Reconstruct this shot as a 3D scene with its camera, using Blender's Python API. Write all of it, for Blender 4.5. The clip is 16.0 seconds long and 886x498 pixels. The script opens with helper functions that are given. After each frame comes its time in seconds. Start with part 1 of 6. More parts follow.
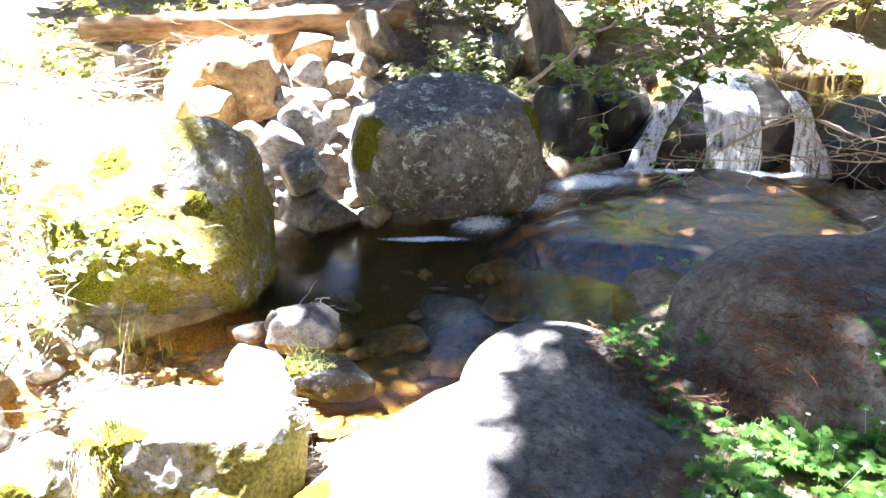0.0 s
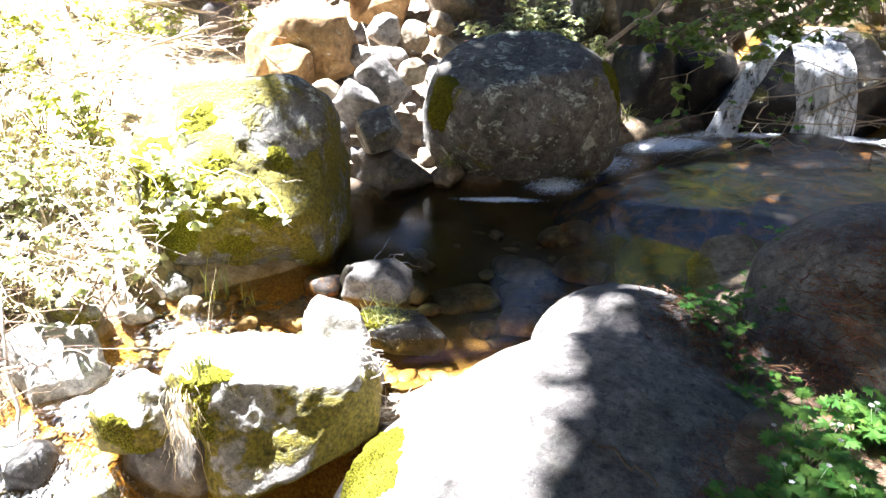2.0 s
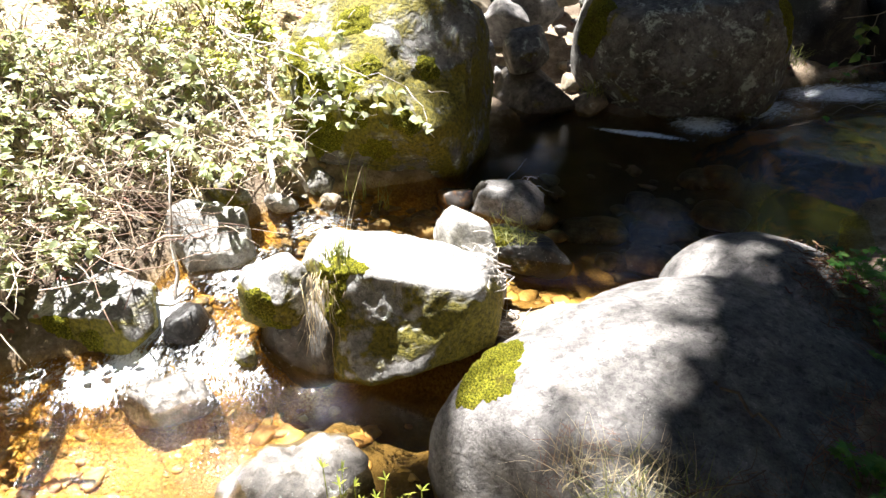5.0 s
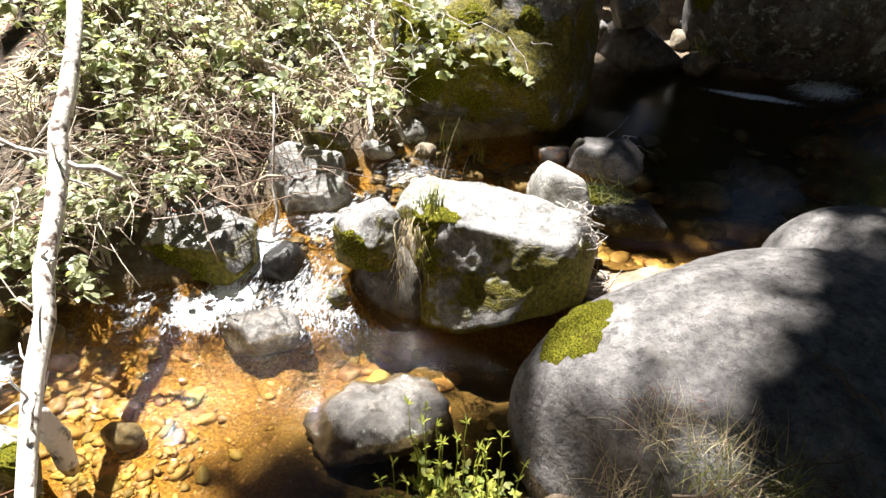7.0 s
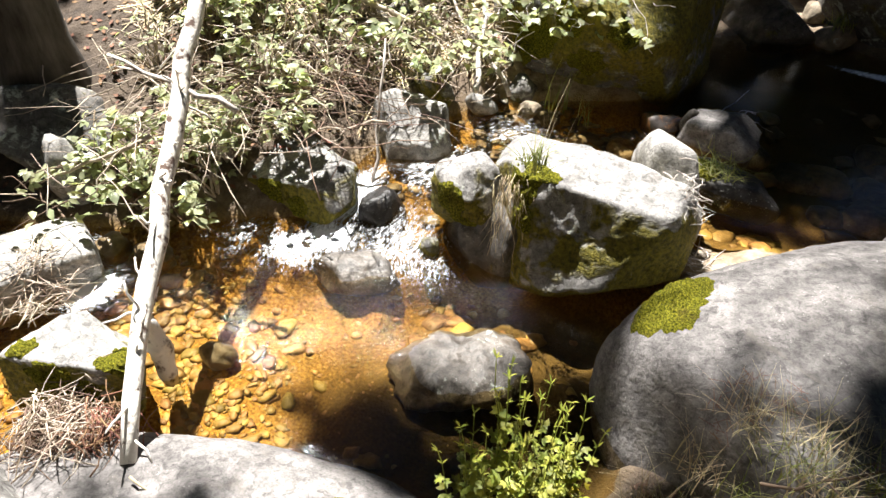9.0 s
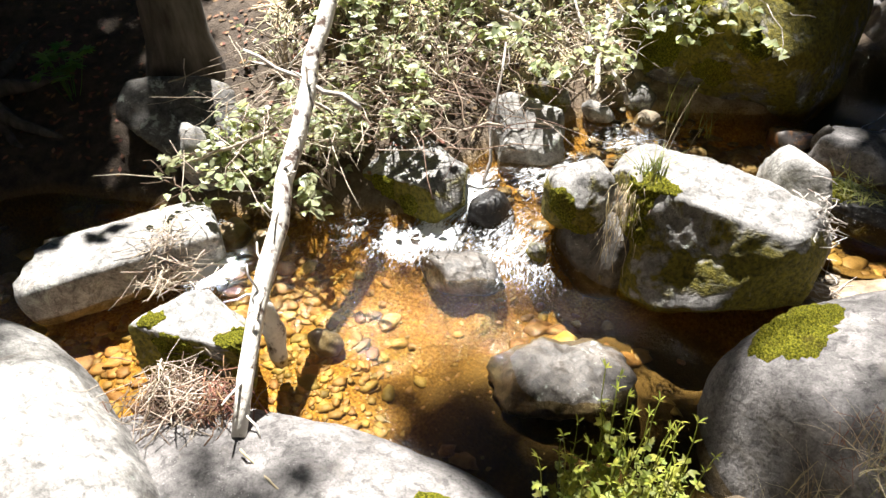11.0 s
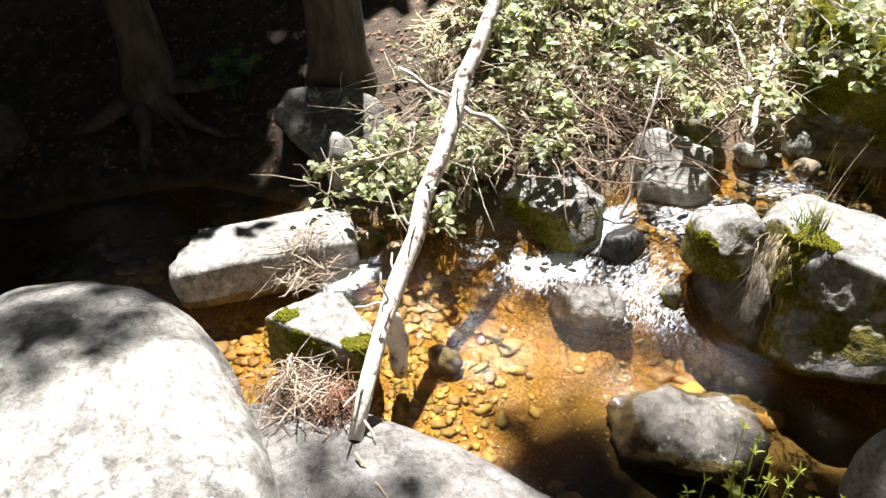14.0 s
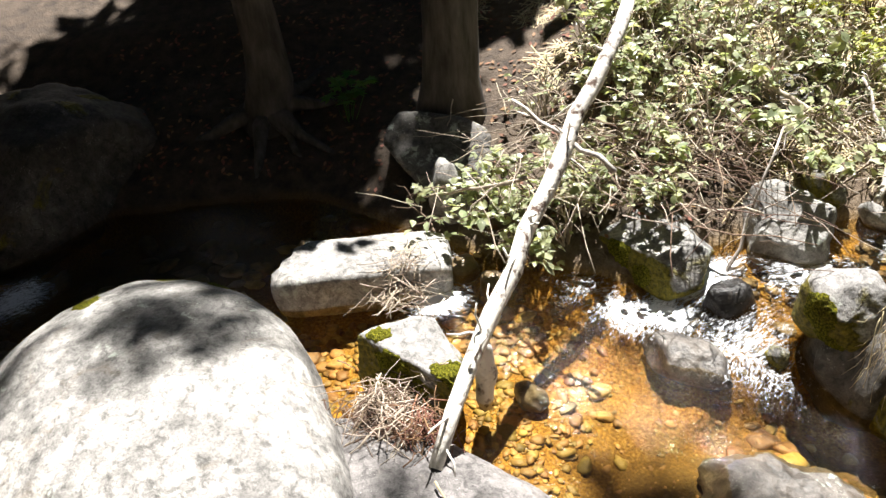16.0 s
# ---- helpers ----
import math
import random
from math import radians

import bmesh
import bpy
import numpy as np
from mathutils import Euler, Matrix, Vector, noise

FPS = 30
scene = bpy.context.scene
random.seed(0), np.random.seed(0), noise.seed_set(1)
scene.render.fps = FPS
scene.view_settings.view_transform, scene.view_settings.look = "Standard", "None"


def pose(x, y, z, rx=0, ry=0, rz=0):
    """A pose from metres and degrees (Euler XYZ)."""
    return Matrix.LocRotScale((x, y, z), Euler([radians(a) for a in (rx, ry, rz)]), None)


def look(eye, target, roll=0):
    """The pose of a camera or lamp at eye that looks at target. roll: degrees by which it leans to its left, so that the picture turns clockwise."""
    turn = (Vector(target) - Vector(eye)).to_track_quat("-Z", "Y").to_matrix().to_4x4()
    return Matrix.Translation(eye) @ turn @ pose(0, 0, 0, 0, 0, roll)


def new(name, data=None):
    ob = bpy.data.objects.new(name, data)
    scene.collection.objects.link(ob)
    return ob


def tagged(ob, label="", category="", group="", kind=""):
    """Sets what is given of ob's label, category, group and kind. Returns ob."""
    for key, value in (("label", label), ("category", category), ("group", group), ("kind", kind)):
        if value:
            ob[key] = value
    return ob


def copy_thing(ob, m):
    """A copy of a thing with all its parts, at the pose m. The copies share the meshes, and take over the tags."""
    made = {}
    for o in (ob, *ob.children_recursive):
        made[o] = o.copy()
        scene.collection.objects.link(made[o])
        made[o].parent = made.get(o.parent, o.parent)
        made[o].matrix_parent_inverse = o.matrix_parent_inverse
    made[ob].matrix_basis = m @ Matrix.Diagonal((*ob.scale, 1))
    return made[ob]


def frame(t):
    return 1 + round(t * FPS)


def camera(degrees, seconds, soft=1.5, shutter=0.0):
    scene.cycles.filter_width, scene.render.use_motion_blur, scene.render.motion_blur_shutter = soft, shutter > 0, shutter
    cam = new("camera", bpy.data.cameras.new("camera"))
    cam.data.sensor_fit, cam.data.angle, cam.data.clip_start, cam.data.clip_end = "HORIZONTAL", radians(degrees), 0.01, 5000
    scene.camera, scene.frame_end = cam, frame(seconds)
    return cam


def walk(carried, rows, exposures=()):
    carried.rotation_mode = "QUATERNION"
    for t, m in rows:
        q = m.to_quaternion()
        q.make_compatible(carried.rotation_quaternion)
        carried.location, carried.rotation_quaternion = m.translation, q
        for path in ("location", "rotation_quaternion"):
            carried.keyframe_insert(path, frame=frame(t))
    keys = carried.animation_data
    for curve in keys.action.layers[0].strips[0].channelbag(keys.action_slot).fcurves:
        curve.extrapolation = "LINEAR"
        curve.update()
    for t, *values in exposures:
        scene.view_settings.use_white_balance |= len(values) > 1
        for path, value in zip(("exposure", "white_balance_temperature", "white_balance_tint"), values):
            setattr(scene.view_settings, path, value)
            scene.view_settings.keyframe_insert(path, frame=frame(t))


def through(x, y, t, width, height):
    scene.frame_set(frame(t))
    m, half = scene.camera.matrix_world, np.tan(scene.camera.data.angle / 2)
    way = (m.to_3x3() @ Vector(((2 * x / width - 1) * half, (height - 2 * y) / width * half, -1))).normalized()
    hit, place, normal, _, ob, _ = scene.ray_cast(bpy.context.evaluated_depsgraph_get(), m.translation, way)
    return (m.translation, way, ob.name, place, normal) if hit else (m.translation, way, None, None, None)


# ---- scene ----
cam = camera(65.9, 16.0)
PATH = [
    (0, (0.064, 0.121, 2.283), (0.011, 1.934, 1.442), 1.1),
    (0.5, (0.054, 0.115, 2.284), (-0.031, 1.917, 1.419), 0.5),
    (1, (0.045, 0.103, 2.282), (-0.086, 1.89, 1.394), 0.5),
    (1.5, (0.037, 0.092, 2.28), (-0.143, 1.86, 1.362), 0.1),
    (2, (0.026, 0.087, 2.273), (-0.214, 1.836, 1.333), 0.0),
    (2.5, (0.019, 0.073, 2.261), (-0.271, 1.804, 1.302), -0.3),
    (3, (0.016, 0.065, 2.25), (-0.32, 1.768, 1.257), -0.0),
    (3.5, (-0.001, 0.056, 2.242), (-0.382, 1.727, 1.21), 0.3),
    (4, (-0.026, 0.042, 2.242), (-0.456, 1.68, 1.178), 0.9),
    (6.5, (-0.05, -0.012, 2.216), (-0.748, 1.434, 1.025), 0.3),
    (7, (-0.059, -0.015, 2.212), (-0.797, 1.388, 0.992), -0.0),
    (7.5, (-0.069, -0.02, 2.199), (-0.835, 1.336, 0.944), 0.5),
    (8, (-0.089, -0.034, 2.19), (-0.881, 1.284, 0.912), 0.4),
    (8.5, (-0.1, -0.042, 2.185), (-0.941, 1.229, 0.891), 0.3),
    (9, (-0.104, -0.055, 2.183), (-1.005, 1.162, 0.877), 0.3),
    (9.5, (-0.107, -0.059, 2.182), (-1.082, 1.102, 0.877), -1.0),
    (10, (-0.114, -0.071, 2.178), (-1.149, 1.043, 0.878), -1.8),
    (12.5, (-0.17, -0.129, 2.169), (-1.403, 0.815, 0.909), -3.5),
    (13, (-0.171, -0.131, 2.17), (-1.453, 0.768, 0.925), -3.9),
    (13.5, (-0.185, -0.143, 2.167), (-1.508, 0.717, 0.938), -3.8),
    (14, (-0.183, -0.147, 2.172), (-1.545, 0.663, 0.952), -3.8),
    (14.5, (-0.198, -0.163, 2.171), (-1.59, 0.607, 0.959), -3.7),
    (15, (-0.209, -0.17, 2.177), (-1.643, 0.554, 0.986), -3.6),
    (15.5, (-0.223, -0.185, 2.174), (-1.703, 0.49, 1.01), -3.1),
    (16, (-0.227, -0.181, 2.189), (-1.745, 0.432, 1.041), -3.5),
]
# the clip's camera opens up for the shaded pool first and closes down in the sun
EXPOSURES = [(0, 5.2, 5950, 14), (1.0, 4.65, 5950, 14), (1.5, 4.4, 6000, 13), (3.5, 3.5, 6250, 11), (4.2, 3.1, 6350, 10), (6.5, 2.5, 6500, 10), (7.2, 2.1, 6500, 10), (12.5, 2.0, 6500, 10), (16, 1.85, 6500, 10)]
walk(cam, [(t, look(eye, target, roll)) for t, eye, target, roll in PATH],
     exposures=EXPOSURES)

# ---- light ----
SUN = Vector((-0.41, 0.275, 0.87)).normalized()
world = bpy.data.worlds.new("sky")
scene.world = world
world.use_nodes = True
sky = world.node_tree.nodes.new("ShaderNodeTexSky")
sky.sky_type, sky.sun_disc = "NISHITA", False
sky.altitude, sky.air_density, sky.dust_density = 2600, 0.28, 0.08
sky.sun_elevation = math.asin(SUN.z)
sky.sun_rotation = math.atan2(SUN.x, SUN.y)
background = world.node_tree.nodes["Background"]
background.inputs["Strength"].default_value = 0.05
world.node_tree.links.new(sky.outputs[0], background.inputs["Color"])
sun = new("sun", bpy.data.lights.new("sun", "SUN"))
sun.data.energy, sun.data.angle, sun.data.color = 5.0, radians(0.7), (1.0, 0.97, 0.93)
sun.matrix_world = look(SUN * 30, (0, 0, 0))


# ---- materials ----
def nd(nt, kind, ins=(), operation="", blend_type="", attribute_name=""):
    """A node with its inputs set or linked."""
    n = nt.nodes.new("ShaderNode" + kind)
    if operation:
        n.operation = operation
    if blend_type:
        n.blend_type = blend_type
    if attribute_name:
        n.attribute_name = attribute_name
    for key, value in dict(ins).items():
        if isinstance(value, bpy.types.NodeSocket):
            nt.links.new(value, n.inputs[key])
        else:
            n.inputs[key].default_value = value
    return n


def noise_of(nt, vec, scale, detail=4.0, rough=0.55, distort=0.0):
    return nd(nt, "TexNoise", {"Vector": vec, "Scale": scale, "Detail": detail, "Roughness": rough, "Distortion": distort}).outputs["Fac"]


def ramp(nt, fac, stops):
    n = nd(nt, "ValToRGB", {"Fac": fac})
    els = n.color_ramp.elements
    while len(els) < len(stops):
        els.new(0.5)
    for el, (at, col) in zip(els, stops):
        el.position = at
        el.color = (col, col, col, 1) if isinstance(col, (int, float)) else (*col, 1)
    return n.outputs["Color"]


def mix(nt, fac, a, b, how="MIX"):
    n = nd(nt, "MixRGB", {"Fac": fac}, blend_type=how)
    for key, v in (("Color1", a), ("Color2", b)):
        if isinstance(v, bpy.types.NodeSocket):
            nt.links.new(v, n.inputs[key])
        else:
            n.inputs[key].default_value = (*v, 1)
    return n.outputs["Color"]


def calc(nt, how, a, b=0.0):
    return nd(nt, "Math", {0: a, 1: b}, operation=how).outputs[0]


def start(name):
    m = bpy.data.materials.new(name)
    m.use_nodes = True
    nt = m.node_tree
    return m, nt, nt.nodes["Principled BSDF"]


def put(nt, bsdf, key, value):
    if isinstance(value, bpy.types.NodeSocket):
        nt.links.new(value, bsdf.inputs[key])
    else:
        bsdf.inputs[key].default_value = value


def bump(nt, height, strength, distance):
    return nd(nt, "Bump", {"Height": height, "Strength": strength, "Distance": distance}).outputs["Normal"]


MOSS = ((0.028, 0.032, 0.004), (0.25, 0.205, 0.02))


def stone(name, dark, light, moss=0.0, lichen=0.0, rough=0.85, wet=0.0, mossup=0.5, grain=1.0, stain=(0.16, 0.12, 0.08)):
    """Weathered rock: two tones in patches, mineral speckle, stains, lichen spots and moss that favours one side."""
    m, nt, b = start(name)
    tc = nd(nt, "TexCoord").outputs["Object"]
    big = noise_of(nt, tc, 2.3, 7, 0.6, 0.3)
    mid = noise_of(nt, tc, 11, 6, 0.65)
    fine = noise_of(nt, tc, 120, 2, 0.7)
    col = ramp(nt, big, [(0.32, dark), (0.68, light)])
    col = mix(nt, 0.85, col, ramp(nt, mid, [(0.32, 0.28), (0.64, 1.0)]), "MULTIPLY")
    col = mix(nt, 0.40 * grain, col, ramp(nt, fine, [(0.38, 0.25), (0.5, 0.75), (0.66, 1.0)]), "MULTIPLY")
    flakes = noise_of(nt, tc, 26, 7, 0.72, 0.7)
    col = mix(nt, 0.85 * grain, col, ramp(nt, flakes, [(0.38, 0.36), (0.48, 0.80), (0.58, 1.0)]), "MULTIPLY")
    spots = nd(nt, "TexVoronoi", {"Vector": tc, "Scale": 75.0}).outputs["Distance"]
    flecks = calc(nt, "MULTIPLY", ramp(nt, spots, [(0.10, 1.0), (0.2, 0.0)]), ramp(nt, mid, [(0.5, 0.0), (0.6, 1.0)]))
    col = mix(nt, calc(nt, "MULTIPLY", flecks, 0.6 * grain), col, (0.62, 0.61, 0.57))
    streak = noise_of(nt, tc, 4.5, 5, 0.7, 1.2)
    col = mix(nt, ramp(nt, streak, [(0.47, 0.0), (0.62, 0.9)] if wet else [(0.55, 0.0), (0.72, 0.55)]), col, stain)
    if lichen:
        crust = noise_of(nt, tc, 7.5, 8, 0.72, 0.6)
        specks = noise_of(nt, tc, 38, 4, 0.7, 0.4)
        where = ramp(nt, calc(nt, "ADD", calc(nt, "MULTIPLY", crust, 0.75), calc(nt, "MULTIPLY", specks, 0.25)), [(0.60 - 0.10 * lichen, 0.0), (0.65 - 0.10 * lichen, 1.0)])
        col = mix(nt, calc(nt, "MULTIPLY", where, 0.8), col, (0.50, 0.54, 0.47))
    height = calc(nt, "ADD", calc(nt, "MULTIPLY", mid, 0.7), calc(nt, "ADD", calc(nt, "MULTIPLY", fine, 0.03 * grain), calc(nt, "MULTIPLY", flakes, 0.22)))
    if moss:
        nz = nd(nt, "SeparateXYZ", {0: nd(nt, "NewGeometry").outputs["Normal"]}).outputs[2]
        patch = noise_of(nt, tc, 3.2, 6, 0.62, 0.4)
        lean = calc(nt, "MULTIPLY", nz, 0.22 * mossup)
        fac = calc(nt, "ADD", patch, lean)
        fac = ramp(nt, fac, [(0.72 - 0.3 * moss, 0.0), (0.80 - 0.3 * moss, 1.0)])
        tuft = noise_of(nt, tc, 46, 4, 0.7)
        green = ramp(nt, tuft, [(0.3, MOSS[0]), (0.7, MOSS[1])])
        col = mix(nt, fac, col, green)
        height = calc(nt, "ADD", height, calc(nt, "MULTIPLY", fac, calc(nt, "MULTIPLY", tuft, 1.3)))
    put(nt, b, "Base Color", col)
    put(nt, b, "Roughness", ramp(nt, mid, [(0.3, max(0.04, rough - 0.12)), (0.7, rough)]) if not wet else ramp(nt, streak, [(0.35, 0.4), (0.75, 0.6)]))
    put(nt, b, "Specular IOR Level", 0.35 if not wet else 0.2)
    put(nt, b, "Normal", bump(nt, height, 0.7 if not wet else 0.4, 0.03))
    if wet:
        ridges = noise_of(nt, tc, 5.5, 5, 0.6, 0.8)
        wavy = bump(nt, calc(nt, "ADD", calc(nt, "MULTIPLY", ridges, 1.5), calc(nt, "MULTIPLY", mid, 0.3)), 0.35, 0.03)
        put(nt, b, "Coat Normal", wavy)
        put(nt, b, "Coat Weight", 1.0)
        put(nt, b, "Coat Roughness", ramp(nt, mid, [(0.35, 0.03), (0.65, 0.09)]))
        put(nt, b, "Coat IOR", 1.6)
    return m


GRANITE = stone("granite", (0.185, 0.172, 0.165), (0.375, 0.35, 0.336), moss=0.0, lichen=0.0, stain=(0.2, 0.175, 0.15))
GRANITE_MOSSY = stone("mossy_granite", (0.17, 0.165, 0.15), (0.38, 0.36, 0.34), moss=1.02, lichen=0.6, mossup=-0.15)
GRANITE_LICHEN = stone("lichen_granite", (0.13, 0.122, 0.11), (0.32, 0.30, 0.275), moss=0.42, lichen=0.6, mossup=-0.2)
GRANITE_PALE = stone("pale_granite", (0.34, 0.325, 0.305), (0.62, 0.595, 0.555), lichen=0.2)
# moss kept to steep and down-turned faces; it also paints in the flanks' shade
GRANITE_FLANK = stone("granite_with_moss_and_shade_flanks", (0.28, 0.27, 0.255), (0.62, 0.595, 0.565), moss=1.25, lichen=0.3, mossup=-1.3, stain=(0.08, 0.06, 0.045))
GRANITE_TRACE = stone("granite_with_moss_traces", (0.15, 0.14, 0.13), (0.36, 0.345, 0.32), moss=0.45, lichen=0.35)
ORANGE_STONE = stone("iron_stained_stone", (0.30, 0.17, 0.07), (0.50, 0.34, 0.17), lichen=0.1, grain=0.5, stain=(0.22, 0.11, 0.04))
TAN_STONE = stone("tan_stone", (0.26, 0.20, 0.13), (0.44, 0.37, 0.27), lichen=0.2, grain=0.6, moss=0.15)
MUD_STONE = stone("grey_brown_stone", (0.13, 0.115, 0.10), (0.30, 0.265, 0.23), lichen=0.15, rough=0.5, stain=(0.14, 0.09, 0.05))
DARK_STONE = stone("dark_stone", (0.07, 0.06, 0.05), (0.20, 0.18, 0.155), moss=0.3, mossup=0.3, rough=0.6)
WET_STONE = stone("wet_stone", (0.026, 0.022, 0.02), (0.075, 0.06, 0.05), wet=1.0, grain=0.3, stain=(0.22, 0.09, 0.018))
# near black: wet stone, and the deep shade round the fall painted in
FALL_STONE = stone("wet_and_shaded_rock", (0.012, 0.011, 0.011), (0.045, 0.04, 0.036), moss=0.2, rough=0.45)
BROWN_WET = stone("brown_wet_stone", (0.16, 0.10, 0.045), (0.34, 0.25, 0.13), rough=0.4, grain=0.6, stain=(0.25, 0.12, 0.03))


def ground_material():
    m, nt, b = start("forest_floor")
    pos = nd(nt, "NewGeometry").outputs["Position"]
    att = nd(nt, "Attribute", attribute_name="bed").outputs["Fac"]
    big = noise_of(nt, pos, 1.3, 5, 0.6)
    mid = noise_of(nt, pos, 9, 6, 0.7)
    fine = noise_of(nt, pos, 70, 3, 0.7)
    litter = ramp(nt, mid, [(0.28, (0.06, 0.04, 0.026)), (0.5, (0.28, 0.21, 0.14)), (0.72, (0.58, 0.49, 0.37))])
    litter = mix(nt, ramp(nt, big, [(0.48, 0.0), (0.62, 0.7)]), litter, (0.11, 0.075, 0.05))
    sand = ramp(nt, fine, [(0.3, (0.13, 0.062, 0.011)), (0.52, (0.37, 0.21, 0.042)), (0.72, (0.62, 0.42, 0.12))])
    sand = mix(nt, ramp(nt, mid, [(0.45, 0.0), (0.66, 0.65)]), sand, (0.16, 0.095, 0.03))
    # olive pool silt, and shade on the bed put into the same dark colour
    silt_shade = nd(nt, "Attribute", attribute_name="silt_shade").outputs["Fac"]
    sand = mix(nt, calc(nt, "MULTIPLY", silt_shade, 0.9), sand, ramp(nt, big, [(0.35, (0.026, 0.021, 0.009)), (0.65, (0.10, 0.07, 0.025))]))
    # bare bank soil and the banks' shade, painted as one dark tone
    soil_shade_fac = nd(nt, "Attribute", attribute_name="soil_shade").outputs["Fac"]
    litter = mix(nt, calc(nt, "MULTIPLY", soil_shade_fac, 0.92), litter, ramp(nt, mid, [(0.3, (0.022, 0.015, 0.01)), (0.7, (0.075, 0.05, 0.032))]))
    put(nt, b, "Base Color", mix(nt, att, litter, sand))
    put(nt, b, "Roughness", 0.9)
    put(nt, b, "Normal", bump(nt, calc(nt, "ADD", mid, calc(nt, "MULTIPLY", fine, 0.5)), 0.8, 0.03))
    return m


def water_material():
    """Clear brownish stream water: a mirror at flat angles, see-through below, with foam where the mesh says it breaks."""
    m, nt, b = start("stream_water")
    nt.nodes.remove(b)
    pos = nd(nt, "NewGeometry").outputs["Position"]
    chop = nd(nt, "Attribute", attribute_name="chop").outputs["Fac"]
    foam = nd(nt, "Attribute", attribute_name="foam").outputs["Fac"]
    small = noise_of(nt, pos, 30, 3, 0.6, 0.8)
    wide = noise_of(nt, pos, 6, 3, 0.5, 0.5)
    tiny = noise_of(nt, pos, 85, 2, 0.6, 0.5)
    small = calc(nt, "ADD", small, calc(nt, "MULTIPLY", tiny, 0.45))
    high = calc(nt, "ADD", calc(nt, "MULTIPLY", calc(nt, "MULTIPLY", small, chop), 0.75), calc(nt, "MULTIPLY", wide, calc(nt, "ADD", calc(nt, "MULTIPLY", chop, 0.5), 0.05)))
    nrm = bump(nt, high, 1.0, 0.03)
    clear = nd(nt, "BsdfTransparent", {"Color": (0.85, 0.76, 0.55, 1)}).outputs[0]
    gloss = nd(nt, "BsdfGlossy", {"Color": (1, 1, 1, 1), "Roughness": 0.045, "Normal": nrm}).outputs[0]
    fres = nd(nt, "Fresnel", {"IOR": 1.33, "Normal": nrm}).outputs[0]
    body = nd(nt, "MixShader", {0: fres, 1: clear, 2: gloss}).outputs[0]
    white = nd(nt, "BsdfDiffuse", {"Color": (0.86, 0.88, 0.91, 1)}).outputs[0]
    flow = nd(nt, "Attribute", attribute_name="flow").outputs["Vector"]
    froth = noise_of(nt, flow, 70, 6, 0.72, 0.8)
    flecks = noise_of(nt, flow, 230, 3, 0.7, 0.6)
    fac = ramp(nt, calc(nt, "ADD", calc(nt, "MULTIPLY", foam, 0.50), calc(nt, "ADD", calc(nt, "MULTIPLY", froth, 0.75), calc(nt, "MULTIPLY", flecks, 0.35))), [(0.79, 0.0), (0.97, 1.0)])
    fac = calc(nt, "MULTIPLY", fac, ramp(nt, foam, [(0.0, 0.0), (0.15, 1.0)]))
    last = nd(nt, "MixShader", {0: fac, 1: body, 2: white}).outputs[0]
    nt.links.new(last, nt.nodes["Material Output"].inputs["Surface"])
    return m


def plain(name, a, b_, scale=20.0, rough=0.7, relief=0.3, stretch=(1, 1, 1), random_hue=0.0, through=0.0, lo=0.3, hi=0.7):
    """Two tones in stretched noise; through: how much light passes a thin leaf."""
    m, nt, b = start(name)
    tc = nd(nt, "TexCoord").outputs["Object"]
    vec = nd(nt, "Mapping", {"Vector": tc, "Scale": stretch}).outputs[0]
    n = noise_of(nt, vec, scale, 5, 0.65)
    col = ramp(nt, n, [(lo, a), (hi, b_)])
    if random_hue:
        isl = nd(nt, "NewGeometry").outputs["Random Per Island"]
        hsv = nd(nt, "HueSaturation", {"Color": col, "Hue": calc(nt, "ADD", calc(nt, "MULTIPLY", isl, 0.06 * random_hue), 0.5 - 0.03 * random_hue),
                                       "Value": calc(nt, "ADD", calc(nt, "MULTIPLY", calc(nt, "FRACT", calc(nt, "MULTIPLY", isl, 7.3)), 0.9 * random_hue), 1.0 - 0.45 * random_hue)})
        col = hsv.outputs[0]
    put(nt, b, "Base Color", col)
    put(nt, b, "Roughness", rough)
    put(nt, b, "Specular IOR Level", 0.3)
    if relief:
        put(nt, b, "Normal", bump(nt, n, relief, 0.01))
    if through:
        back = nd(nt, "BsdfTranslucent", {"Color": mix(nt, 1.0, col, (1.0, 1.0, 0.55), "MULTIPLY")}).outputs[0]
        both = nd(nt, "MixShader", {0: through, 1: b.outputs[0], 2: back}).outputs[0]
        nt.links.new(both, nt.nodes["Material Output"].inputs["Surface"])
    return m


GROUND = ground_material()
WATER = water_material()
LEAF = plain("bramble_leaf", (0.24, 0.28, 0.13), (0.54, 0.56, 0.38), 12, 0.32, 0.0, random_hue=1.0, through=0.45)
HERB = plain("herb_leaf", (0.07, 0.18, 0.03), (0.15, 0.31, 0.06), 14, 0.5, 0.0, random_hue=0.8, through=0.4)
GREEN_LEAF = plain("fresh_green_leaf", (0.12, 0.21, 0.045), (0.30, 0.40, 0.13), 14, 0.45, 0.0, random_hue=0.8, through=0.4)
YELLOW_LEAF = plain("yellow_green_leaf", (0.19, 0.23, 0.03), (0.41, 0.42, 0.08), 14, 0.5, 0.0, random_hue=0.8, through=0.4)
CANOPY = plain("canopy_leaf", (0.035, 0.06, 0.02), (0.08, 0.12, 0.04), 8, 0.6, 0.0, random_hue=0.8, through=0.15)
GRASS = plain("grass_blade", (0.16, 0.19, 0.05), (0.36, 0.36, 0.13), 9, 0.6, 0.0, random_hue=1.0, through=0.3)
STRAW = plain("dry_straw", (0.40, 0.31, 0.17), (0.66, 0.57, 0.39), 9, 0.8, 0.0, random_hue=0.8)
